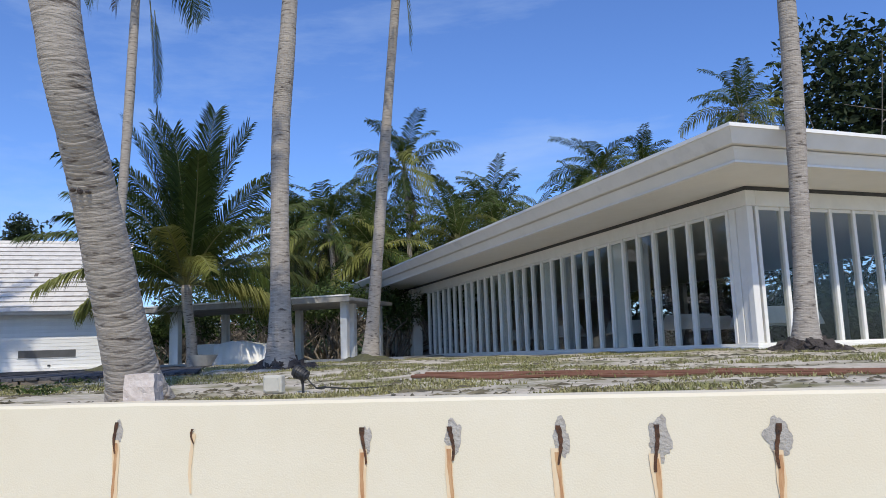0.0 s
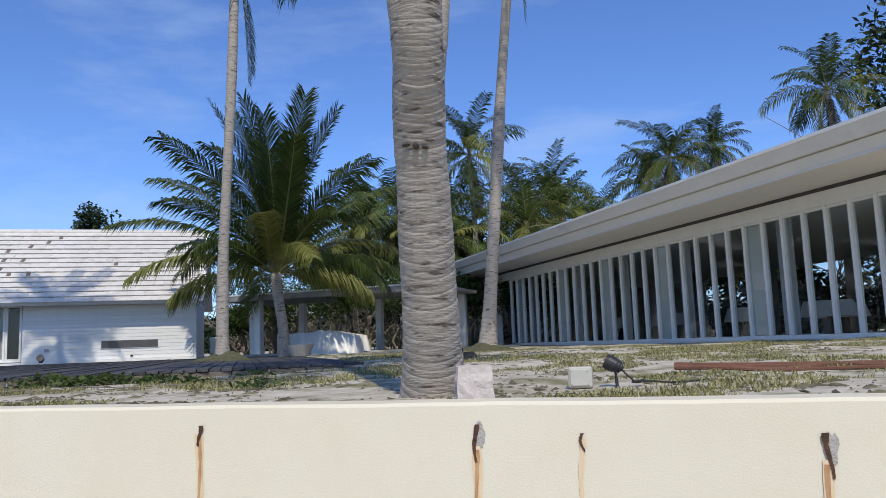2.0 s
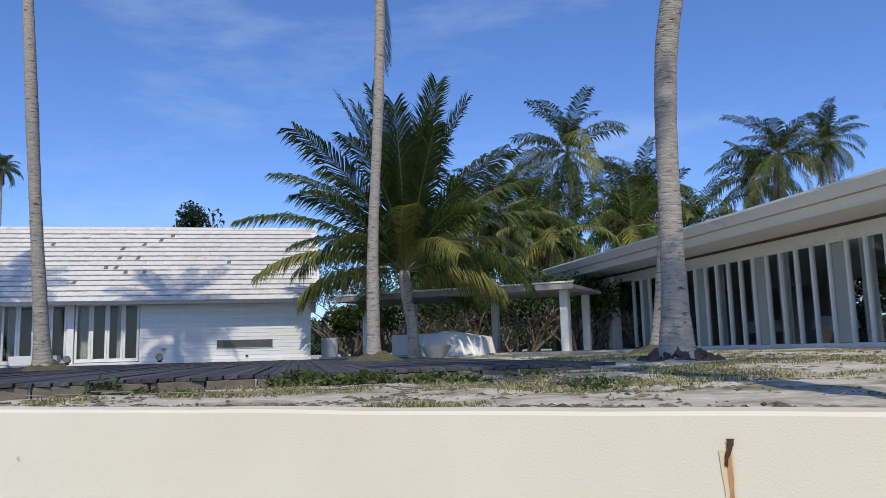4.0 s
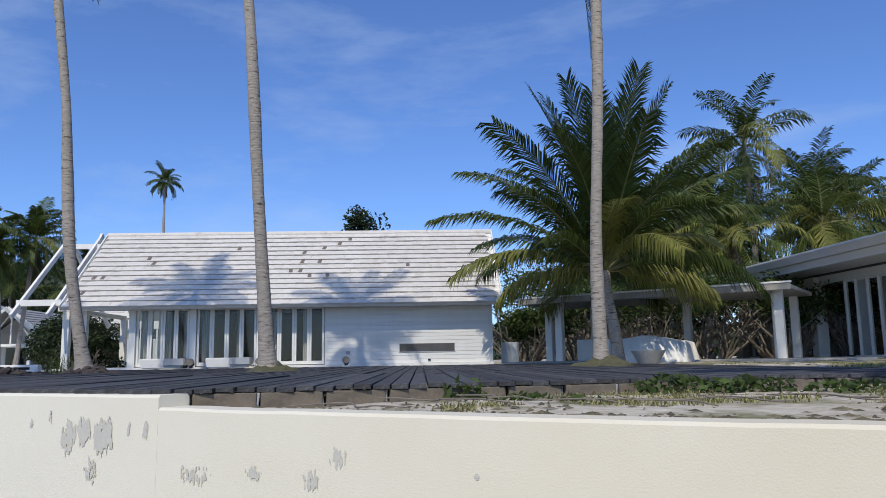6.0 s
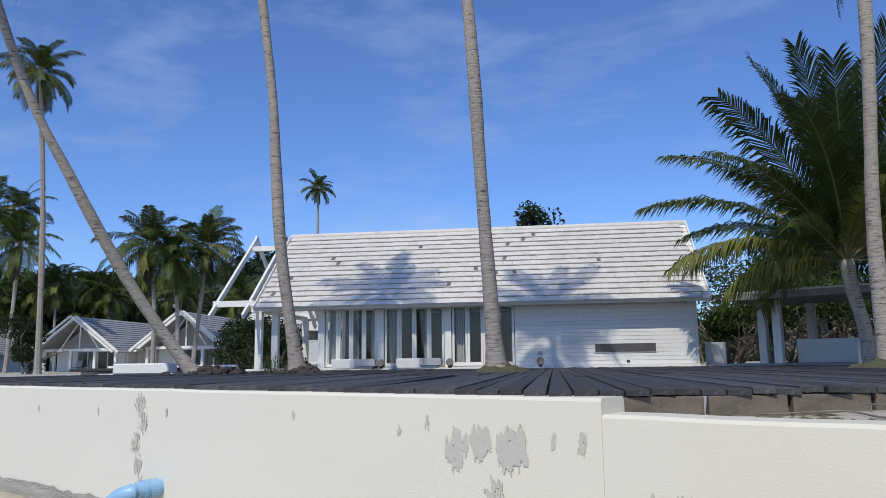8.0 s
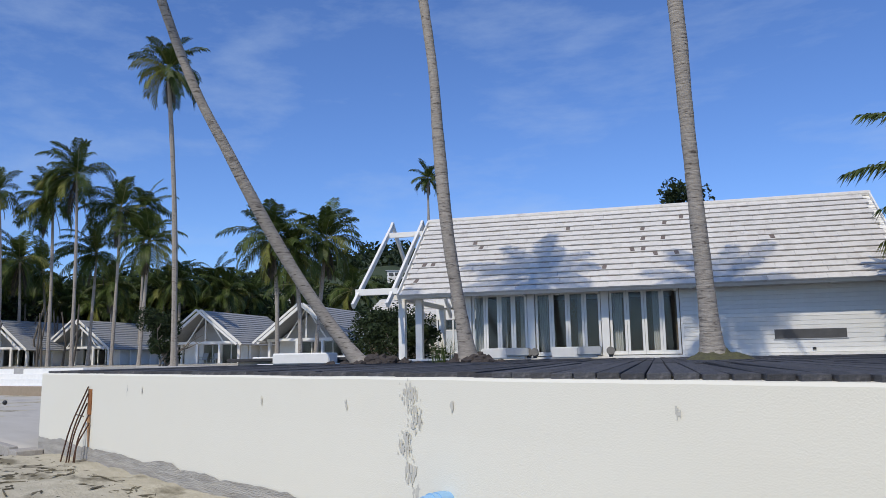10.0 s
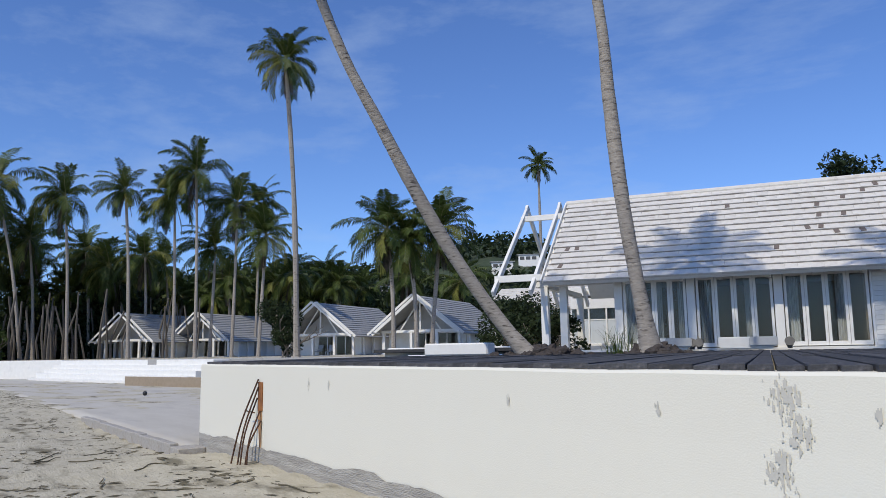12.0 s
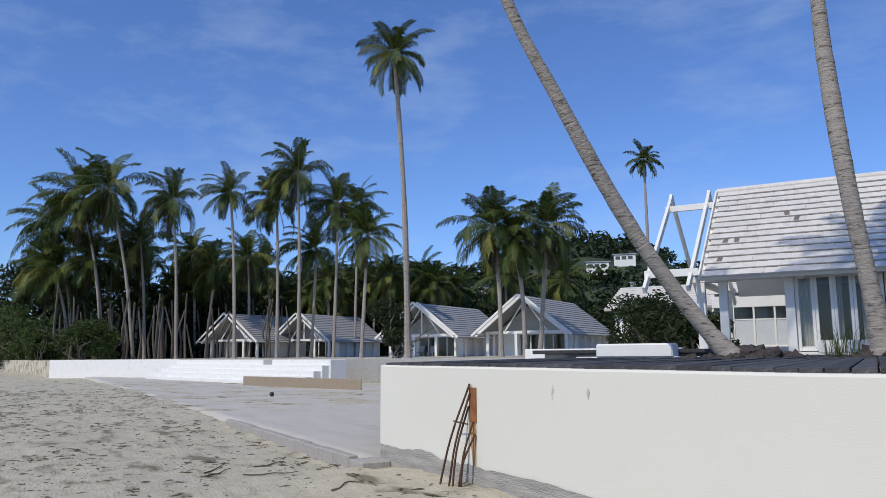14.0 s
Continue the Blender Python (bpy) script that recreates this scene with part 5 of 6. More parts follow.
# mounds of roots and grass round the feet
for x, y, w, m, seed in ((-23.4, 6.6, 1.25, M_ROOTS, 1), (-21.85, 8.15, 0.9, M_ROOTS, 2), (-16.3, 8.65, 0.85, M_MOUND, 3), (-10.13, 12.15, 1.1, M_MOUND, 4), (-3.89, 13.93, 1.2, M_MOUND, 5), (5.42, 8.5, 0.75, M_ROOTS, 6), (-3.06, 7.44, 0.6, M_ROOTS, 7)):
    mo = thing("root_mound", Matrix.Translation((x, y, 1.22)), "dark mound of roots and soil at a palm's foot", "mound", "root mounds")
    verts, faces = [], []
    for i in range(9):
        for k in range(28):
            a = 2 * math.pi * k / 28
            f = i / 8
            r = w * (0.12 + 0.88 * f) * (1 + 0.2 * noise.noise(Vector((math.cos(a) * 1.5, math.sin(a) * 1.5, seed))))
            h = (0.26 if m == M_ROOTS else 0.34) * (1 - f) ** 1.2 * (1 + 0.5 * noise.noise(Vector((math.cos(a) * 3 * f, math.sin(a) * 3 * f, seed + 9)))) + (0.22 if m == M_ROOTS else 0.09) * noise.noise(Vector((math.cos(a) * 7 * f, math.sin(a) * 7 * f, seed + 4))) * (1 - f)
            verts.append((r * math.cos(a), r * math.sin(a), h if i < 8 else -0.15))
    for i in range(8):
        for k in range(28):
            a, b = i * 28 + k, i * 28 + (k + 1) % 28
            faces.append((a, a + 28, b + 28, b))
    from_lists("soil", verts, faces, m, mo)
    if m == M_ROOTS:
        rr = random.Random(seed)
        bm = bmesh.new()
        for k in range(90):
            a, d, size = rr.random() * 6.28, w * (0.15 + 0.75 * rr.random()), 0.04 + 0.08 * rr.random() ** 2
            made = bmesh.ops.create_icosphere(bm, subdivisions=2, radius=1)["verts"]
            at = Vector((d * math.cos(a), d * math.sin(a), 0.26 * max(0, 1 - d / w) ** 1.2 + 0.02))
            for v in made:
                v.co = at + Vector((v.co.x * size * 1.3, v.co.y * size * 1.3, v.co.z * size)) * (1 + 0.7 * noise.noise(v.co * 2.3 + at * 3))
        part("root_crust", bm, M_ROOTS, mo)

# feathery young palm
rng = random.Random(77)
verts, faces, slots = [], [], []
# tiers of leaves: count, rise, arch, length, hang of the leaflets, share of yellowing
for tier, (count, rise, arch, ln, hang, yel) in enumerate(((9, 1.36, 0.34, 5.6, 0.35, 0.0), (9, 1.00, 0.80, 5.5, 0.60, 0.0), (9, 0.66, 1.05, 5.2, 0.60, 0.15), (8, 0.38, 1.12, 4.8, 0.80, 0.55), (2, 0.05, 0.95, 3.2, 0.9, 0.6))):
    for k in range(count):
        az = 2 * math.pi * (k + 0.5 * (tier % 2) + 0.3 * (rng.random() - 0.5)) / count + 0.25
        m = Matrix.Rotation(az, 4, "Z") @ Matrix.Rotation(-(rise + (rng.random() - 0.5) * 0.26), 4, "Y") @ Matrix.Rotation((rng.random() - 0.5) * 0.9, 4, "X")
        add_frond(verts, faces, slots, m, ln * (0.92 + 0.16 * rng.random()), arch * (0.85 + 0.3 * rng.random()), rng, 110, 0.060, 1.30 if tier < 2 else 1.05, 2 if rng.random() < yel else 0, sweep=0.75, hang=hang)
young = thing("young_coconut_palm", Matrix.Translation((-11.4, 17.6, 1.28)), "bushy young coconut palm with yellow-green lower leaves", "palm tree")
trunk("trunk", [Vector((0, 0, -0.1)), Vector((-0.1, 0.05, 1.0)), Vector((-0.32, 0.15, 2.0)), Vector((-0.40, 0.2, 2.75))], 0.16, 0.17, 0.10, 0.10, 18, young, rng)
me = bpy.data.meshes.new("crown")
me.from_pydata(verts, [], faces)
for m in (M_FROND, M_RACHIS, M_FRONDY, M_FRONDD):
    me.materials.append(m)
me.polygons.foreach_set("material_index", slots)
me.update()
c = new("crown", me)
c.parent = young
c.location = (-0.40, 0.2, 2.7)

# far palms: place, crown height, scale, windy
FAR = "slim coconut palm in the grove"
LONE = [(-54.5, 15.5, 18.9, 0.72, -53.0, 13.9), (-72.9, 52.4, 21.6, 0.62, -72.3, 52.1)]
GROVE = [(-62.1, 27.0, 10.9, 1.1, -62.4, 26.6), (-61.1, 28.5, 10.0, 1.0, -61.5, 27.9), (-61.3, 29.9, 11.0, 1.1, -60.8, 30.6),
         (-109.1, 3.7, 19.2, 1.6, -109.3, 0.9), (-105.8, 6.6, 20.2, 1.55, -106.1, 3.3), (-103.2, 10.7, 18.9, 1.25, -103.3, 9.8), (-92.2, 14.5, 18.2, 0.85, -92.4, 13.7),
         (-93.0, 19.1, 17.8, 1.15, -93.1, 18.8), (-88.6, 20.0, 20.0, 1.2, -88.7, 19.7), (-89.3, 24.0, 17.2, 1.2, -89.2, 24.3), (-79.0, 22.8, 12.4, 1.05, -78.8, 23.3)]
GROVE += [(-102.4, 31.7, 20.3, 1.1, -102.3, 31.9), (-94.8, 23.5, 13.2, 1.1, -94.7, 23.9), (-106.4, 19.6, 13.2, 1.25, -106.5, 19.3), (-112.4, 15.9, 12.4, 1.25, -112.3, 16.5),
          (-116.3, 1.1, 16.8, 1.5, -116.4, -1.6), (-114.0, 0.6, 11.5, 1.5, -115.0, -1.5), (-111.6, 8.5, 15.2, 1.3, -111.7, 7.5), (-105.2, 37.8, 11.8, 1.2, -105.2, 37.8), (-116.6, 15.3, 14.8, 1.2, -116.7, 14.5),
          (-112.3, 46.0, 12.8, 1.2, -112.2, 46.1), (-108.2, 30.4, 11.2, 1.2, -108.3, 30.3), (-112.0, 4.0, 13.0, 1.4, -113.0, 2.5), (-90, 46, 10.5, 1.2, -90, 46), (-84, 50, 9.5, 1.2, -84, 50)]
rng = random.Random(44)
for k in range(22):
    a, d = radians(179 - 1.35 * k + rng.uniform(-0.5, 0.5)), rng.uniform(104, 122)
    x, y = -14.4 + d * math.cos(a), -4.3 + d * math.sin(a)
    GROVE.append((x, y, rng.uniform(8.0, 14.5) * (1.0 if k < 15 else 0.8), 1.3, x + rng.gauss(0, 0.6), y + rng.gauss(0, 0.6)))
BEHIND = [(-10.3, 38.0, 12.4, 1.15, -10.3, 38.0), (-7.9, 53.8, 12.6, 1.3, -7.9, 53.8), (1.0, 42.9, 12.2, 1.0, 1.0, 42.9), (8.75, 36.6, 13.4, 0.95, 8.75, 36.6), (-7.7, 39.2, 9.0, 1.1, -7.7, 39.2),
          (-12.8, 32.4, 8.4, 1.1, -12.8, 32.4), (-10.2, 32.2, 6.8, 1.0, -10.2, 32.2), (-15.4, 34.0, 8.0, 1.1, -15.4, 34.0), (3.8, 45.4, 13.2, 0.8, 3.8, 45.4), (-6.8, 36.4, 7.6, 1.1, -6.8, 36.4),
          (-5.7, 42.2, 8.8, 1.1, -5.7, 42.2), (-12.6, 37.8, 9.2, 1.1, -12.6, 37.8), (-3.6, 45.2, 8.8, 1.1, -3.6, 45.2), (-0.3, 46.1, 11.4, 1.0, -0.3, 46.1), (-17.5, 39, 8.0, 1.1, -17.5, 39)]
for i, (x, y, h, s, tx, ty) in enumerate(LONE + GROVE + BEHIND):
    windy = x < -86 and y < 26
    crown = (CROWN_WIND if windy else CROWN_DRY if x > -20 else CROWN_FAR)[i % 3]
    palm(FAR, [(x, y, 1.1), (x * 0.6 + tx * 0.4 + 0.2, y * 0.6 + ty * 0.4, 1 + h * 0.5), (tx, ty, h)], 0.20, 0.13, crown, 0.1, 0.5, 8, s, i * 1.3 if not windy else 0.9 + 0.4 * math.sin(i * 5), i, "palm grove")

# shrubs behind the covered walk
for i, (x, y, w, h) in enumerate(((-16.0, 26.5, 3.4, 3.0), (-13.4, 27.2, 3.8, 3.4), (-10.6, 27.0, 3.8, 3.5), (-8.0, 27.5, 3.8, 3.3), (-17.6, 25.4, 2.6, 2.4), (-5.6, 28.5, 3.6, 3.2), (-12.0, 29.5, 4.4, 4.0), (-8.6, 30.5, 4.6, 4.2), (-15.5, 30, 4.4, 4.0), (-20.5, 31.5, 4.6, 5.2), (-18.2, 34, 5.0, 6.0))):
    shrub("bushy shrub with twisted bare lower branches behind the canopy", x, y, 1.25, w, h, 3600, 0.085, 300 + i, M_LEAF, stems=20, bare=0.42, group="shrubs")
for i, (x, y, w, h) in enumerate(((-33.4, 16.0, 3.4, 1.9), (-36.4, 17.6, 3.6, 2.5), (-39.5, 20.5, 3.6, 3.0), (-56.5, 15.5, 2.6, 3.8), (-42, 23.5, 3.4, 2.8))):
    shrub("dense dark green garden shrub", x, y, 1.15, w, h, 6000, 0.09, 340 + i, M_LEAFDARK, stems=8, bare=0.05, group="dark shrubs")
shrub("tree with a dense round crown behind the house roof", -26.6, 26.3, 1.1, 2.5, 7.75, 7000, 0.10, 360, M_LEAFDARK, "broadleaf_tree", "tree", stems=6, bare=0.55)
for i, (x, y, w, h) in enumerate(((15.5, 40, 9, 19), (20, 36, 9, 17), (18, 44, 10, 15), (-13, 42, 8, 8.5), (-19, 42, 8, 7.0))):
    shrub("dark broadleaf tree behind the buildings", x, y, 1.1, w, h, 9000, 0.24, 370 + i, M_LEAFDARK, "broadleaf_tree", "tree", stems=8, bare=0.25)

for k in range(9):
    p = M_PAV @ Vector((14.5 + 1.5 * math.sin(k * 2.3), -2 + 3.6 * k, 0))
    shrub("tall dark garden shrub behind the glass pavilion", p.x, p.y, 1.25, 5.4, 6.4, 9000, 0.17, 420 + k, M_LEAFDARK, stems=7, bare=-0.1, group="garden hedge")
# dense undergrowth of the far grove
rng = random.Random(31)
lumps = []
for ring, (dist, top) in enumerate(((106, 7.5), (114, 11.5), (121, 13.5))):
    for k in range(30):
        a = radians(181 - 1.75 * k + rng.uniform(-0.6, 0.6))
        if ring == 0 and 9 < k < 20:
            continue
        h = top * (0.75 + 0.4 * rng.random()) * (0.8 if k > 14 else 1.0)
        for z in range(2, int(h), 4):
            lumps.append(((-14.4 + dist * math.cos(a) + rng.uniform(-2, 2), -4.3 + dist * math.sin(a) + rng.uniform(-2, 2), z + rng.uniform(0, 1.5)), (3.4, 3.4, 3.0)))
for k in range(16):
    lumps.append(((-60 - 3.4 * k + rng.uniform(-2, 2), 52 + rng.uniform(-4, 4) + 0.5 * k, rng.uniform(3.0, 6.5)), (4.0, 4.0, 3.4)))
tagged(leaf_cloud("grove_undergrowth", lumps, 160000, 0.36, M_LEAFDARK, None, 8, 0.1), "dense dark undergrowth of the palm grove", "undergrowth", kind="stuff")
for i, (x, y, w, h) in enumerate(((-106, -1.5, 5.5, 5.0), (-99, 1.0, 4.5, 4.2), (-97, -2.6, 3.4, 3.0), (-112, -3.6, 6.0, 5.5), (-118, -5.0, 7.0, 6.5), (-104, 3.0, 4.5, 4.0), (-126, -6.5, 8.0, 8.0))):
    shrub("spreading olive-green beach shrub before the palm grove", x, y, 1.1, w, h, 5000, 0.16, 390 + i, M_LEAF, stems=7, bare=-0.1, group="beach shrubs")
trunks = bmesh.new()
for k in range(90):
    x, y = rng.uniform(-122, -100), rng.uniform(-2, 24)
    h = rng.uniform(5, 9)
    tube(trunks, [(x, y, 0.8), (x + rng.gauss(0, 0.2), y + rng.gauss(0, 0.2), h / 2), (x + rng.gauss(0, 0.45), y + rng.gauss(0, 0.45), h)], [0.16, 0.12, 0.09], 6)
tagged(part("grove_trunks", trunks, M_BARKDARK), "slender grey trunks standing in the shade of the grove", "trunks", kind="stuff")

# wooded hill


def hill_top(a):
    return 25 * math.exp(-((a - 139) / 9) ** 2) + 20 * math.exp(-((a - 158) / 13) ** 2) + 5 * math.exp(-((a - 110) / 22) ** 2) + 3


verts, faces = [], []
AZ = [60 + 1.1 * i for i in range(120)]
for j in range(14):
    for a in AZ:
        f = j / 13
        z = hill_top(a) * math.sin(f * math.pi / 2) + 3.0 * f * noise.noise(Vector((a * 0.3, f * 7, 1)))
        d = 140 + 80 * f
        verts.append((-14 + d * math.cos(radians(a)), -4 + d * math.sin(radians(a)), z))
n = len(AZ)
for j in range(13):
    for i in range(n - 1):
        faces.append((j * n + i, j * n + i + 1, j * n + i + 1 + n, j * n + i + n))
tagged(from_lists("backdrop", verts, faces, M_HILL), "dark wooded hill behind the resort", "hill", kind="structure")
blobs = []
for i in range(60):
    a = 64 + 2.1 * i
    for f in (0.1, 0.35, 0.6, 0.8, 1.0):
        d = 140 + 80 * f
        blobs.append(((-14 + d * math.cos(radians(a)), -4 + d * math.sin(radians(a)), hill_top(a) * math.sin(f * math.pi / 2) + 1.2), (5.5, 5.5, 3.0)))
tagged(leaf_cloud("hill_trees", blobs, 60000, 0.85, M_LEAFDARK, None, 9, 0.1), "tree crowns covering the hill", "trees", kind="stuff")
for i, (a, f) in enumerate(((137.6, 0.62), (139.6, 0.50), (148.5, 0.55), (136.4, 0.40))):
    d = 140 + 80 * f - 9
    v = thing("hill_villa", Matrix.Translation((-14 + d * math.cos(radians(a)), -4 + d * math.sin(radians(a)), hill_top(a) * math.sin(f * math.pi / 2))) @ Matrix.Rotation(radians(a - 90), 4, "Z"), "pale villa among the trees on the hill", "house", "hill villas")
    v.scale = (0.95, 0.6, 0.7)
    v.location.z -= 1.6
    bx("wall_block", v, M_WHITE, (-2.6, -2, -3), (2.6, 2, 1.0), 0.05)
    bx("roof", v, M_TILE_RED if i == 2 else M_GREYTILE, (-3.0, -2.4, 1.0), (3.0, 2.4, 1.3), 0.05)
    for k in range(3):
        bx("window", v, M_DARK, (-2.2 + 1.5 * k, -2.06, -0.6), (-1.1 + 1.5 * k, -2.0, 0.5), 0.01)

# ---- small things in the garden ----
st = thing("stone_block", Matrix.Translation((-0.72, 0.45, 1.17)) @ Matrix.Scale(1.12, 4) @ Matrix.Rotation(radians(20), 4, "Z"), "pale pinkish granite block beside the leaning palm", "stone")
bm = bmesh.new()
bmesh.ops.create_cube(bm, size=1)
bmesh.ops.subdivide_edges(bm, edges=bm.edges[:], cuts=4, use_grid_fill=True)
for v in bm.verts:
    v.co = Vector((v.co.x * 0.21 * (1 - 0.12 * (v.co.z + 0.5)), v.co.y * 0.21, v.co.z * 0.21)) + Vector((noise.noise(v.co * 4), noise.noise(v.co * 4 + Vector((5, 0, 0))), noise.noise(v.co * 4 + Vector((0, 7, 0))))) * 0.012
bmesh.ops.translate(bm, vec=(0, 0, 0.105), verts=bm.verts)
part("block", bm, M_STONE, st)
jb = thing("junction_box", Matrix.Translation((-0.17, 1.47, 1.19)), "small cream-grey junction box standing on the sand", "box")
bx("case", jb, M_BOX, (-0.088, -0.04, 0), (0.088, 0.05, 0.155), 0.012)
bx("cover", jb, M_BOX, (-0.070, -0.05, 0.015), (0.070, -0.038, 0.138), 0.006)
for x in (-0.058, 0.058):
    for z in (0.028, 0.125):
        bx("screw", jb, M_STEEL, (x - 0.005, -0.053, z - 0.005), (x + 0.005, -0.049, z + 0.005), 0.001)
sp = thing("spotlight", Matrix.Translation((0.08, 1.50, 1.20)) @ Matrix.Scale(0.78, 4), "black ribbed garden spotlight on a short stake with its cable", "lamp")
bm = bmesh.new()
tube(bm, [(-0.085, 0, 0.235), (-0.06, 0, 0.222), (0.0, 0, 0.19), (0.045, 0, 0.165), (0.075, 0, 0.15)], [0.066, 0.074, 0.068, 0.050, 0.020], 18)
part("head", bm, M_BLACK, sp)
for k in range(5):
    f = k / 4
    a = Vector((-0.05 + 0.10 * f, 0, 0.217 - 0.052 * f))
    bm = bmesh.new()
    tube(bm, [a, a + Vector((0.008, 0, -0.0045))], [0.084 - 0.024 * f] * 2, 18)
    part("cooling_rib", bm, M_BLACK, sp)
beam("bracket", sp, M_BLACK, (0.0, 0.06, 0.19), (0.01, 0.0, 0.07), 0.02, 0.03)
beam("bracket", sp, M_BLACK, (0.0, -0.06, 0.19), (0.01, 0.0, 0.07), 0.02, 0.03)
beam("stake", sp, M_BLACK, (0.01, 0, 0.08), (0.015, 0, -0.06), 0.022, 0.03)
bm = bmesh.new()
tube(bm, spline([(0.06, 0, 0.15), (0.12, -0.03, 0.09), (0.19, 0, 0.03), (0.25, 0.06, 0.05), (0.21, 0.09, 0.02), (0.15, 0.04, 0.03), (0.30, -0.03, 0.04), (0.55, 0.1, 0.015), (0.9, 0.5, 0.02)], 40), [0.009] * 41, 6)
part("cable", bm, M_BLACK, sp)
for k in range(7):
    cb = thing("cable", Matrix.Translation((0.4, 3.3, 0)), "loose rusty-brown cable lying on the sandy lawn", "cable", "loose cables")
    bm = bmesh.new()
    rng = random.Random(500 + k)
    pts = [(0.1 + 0.45 * i, 0.10 * k - 0.12 * i + rng.gauss(0, 0.06), 0) for i in range(14)]
    pts = [(x, y, land_z(x + 0.4, y + 3.3) + 0.015) for x, y, _ in pts]
    tube(bm, spline(pts, 60), [0.017] * 61, 6)
    part("cord", bm, M_CABLE, cb)

# grass tufts, creepers, debris
rng = random.Random(12)


def tufts(name, spots, blades, h, material, label, category):
    verts, faces = [], []
    for x, y, z, s in spots:
        for _ in range(blades):
            a = rng.random() * 6.28
            d = Vector((math.cos(a), math.sin(a), 0))
            b = Vector((x, y, z)) + Vector((rng.gauss(0, 0.06 * s), rng.gauss(0, 0.06 * s), 0))
            l = h * s * (0.5 + rng.random())
            w = Vector((-d.y, d.x, 0)) * 0.0032 * (1 + s)
            k = len(verts)
            mid = b + d * l * 0.22 + Vector((0, 0, l * 0.6))
            verts += [b - w, b + w, mid + w * 0.8, mid - w * 0.8, b + d * l * 0.65 + Vector((0, 0, l * 0.9))]
            faces += [(k, k + 1, k + 2, k + 3), (k + 3, k + 2, k + 4)]
    return tagged(from_lists(name, verts, faces, material), label, category, kind="stuff")


spots = []
while len(spots) < 12000:
    x, y = rng.uniform(-8.5, 12), 0.4 + 13 * rng.random() ** 1.3
    u = (x - O_H.x) * U_H.x + (y - O_H.y) * U_H.y
    v = (x - O_H.x) * V_H.x + (y - O_H.y) * V_H.y
    if v > -21.2 and u < 3.3:
        continue
    if noise.noise(Vector((x * 0.55, y * 0.55, 4))) + 0.25 * noise.noise(Vector((x * 2, y * 2, 1))) > -0.02 + (0.22 if y < 2 else 0):
        spots.append((x, y, land_z(x, y) - 0.01, 0.5 + rng.random() * 0.5))
tufts("grass", spots, 10, 0.045, M_GRASS, "thin worn grass on the sandy garden", "grass")
tufts("long_grass", [(-22.4 + rng.gauss(0, 0.12), 7.8 + rng.gauss(0, 0.1), 1.27, 1.0) for _ in range(6)], 14, 0.50, M_LEAF, "tall grass tuft by the porch palm", "grass")
crp = [((-7.9, 1.75, 1.24), (0.20, 0.16, 0.14)), ((-6.6, 2.9, 1.26), (0.45, 0.3, 0.13)), ((-5.9, 3.2, 1.25), (0.5, 0.3, 0.10)), ((-5.0, 3.2, 1.24), (0.5, 0.3, 0.08)), ((-4.2, 3.8, 1.25), (0.5, 0.3, 0.08)), ((-3.4, 2.4, 1.22), (0.3, 0.2, 0.07)), ((-7.2, 1.6, 1.22), (0.5, 0.15, 0.05))]
tagged(leaf_cloud("creeper", crp, 1500, 0.045, M_LEAF, None, 15, 0.0), "low beach creeper with round green leaves", "creeper", kind="stuff")
for k in range(9):
    vine = thing("dry_vine", Matrix.Identity(4), "dry vine trailing over the sand by the deck edge", "vine", "dry vines")
    bm = bmesh.new()
    rr = random.Random(700 + k)
    x0, y0 = -8.9 + 0.55 * k, 0.75 + 0.32 * k + rr.gauss(0, 0.1)
    pts = [(x0 + 0.22 * i + rr.gauss(0, 0.05), y0 + rr.gauss(0, 0.12) - 0.04 * i, 0) for i in range(7)]
    tube(bm, spline([(x, max(y, 0.35), land_z(x, max(y, 0.35)) + 0.012 + 0.03 * rr.random()) for x, y, _ in pts], 30), [0.006] * 31, 5)
    part("stem", bm, M_TWIG, vine)
verts, faces = [], []
for _ in range(30000):
    x = rng.uniform(-52, -14)
    y = rng.uniform(-11, -0.35)
    if noise.noise(Vector((x * 0.5, y * 1.3, 11))) < 0.12 and rng.random() < 0.8:
        continue
    s = 0.012 + 0.075 * rng.random() ** 3
    a = rng.random() * 3.14
    d, q = Vector((math.cos(a), math.sin(a), 0)), Vector((-math.sin(a), math.cos(a), 0))
    c = Vector((x, y, sand_z(x, y)))
    k = len(verts)
    hgt = 0.006 + 0.16 * s * rng.random()
    e = [0.5 + rng.random() for _ in range(4)]
    verts += [c + d * s * 1.5 * e[0], c + q * s * 0.45 * e[1] + d * s * 0.5 * (e[0] - 1), c - d * s * 1.5 * e[2], c - q * s * 0.45 * e[3], c + Vector((0, 0, hgt))]
    faces += [(k, k + 1, k + 4), (k + 1, k + 2, k + 4), (k + 2, k + 3, k + 4), (k + 3, k, k + 4)]
lv, lf = [], []
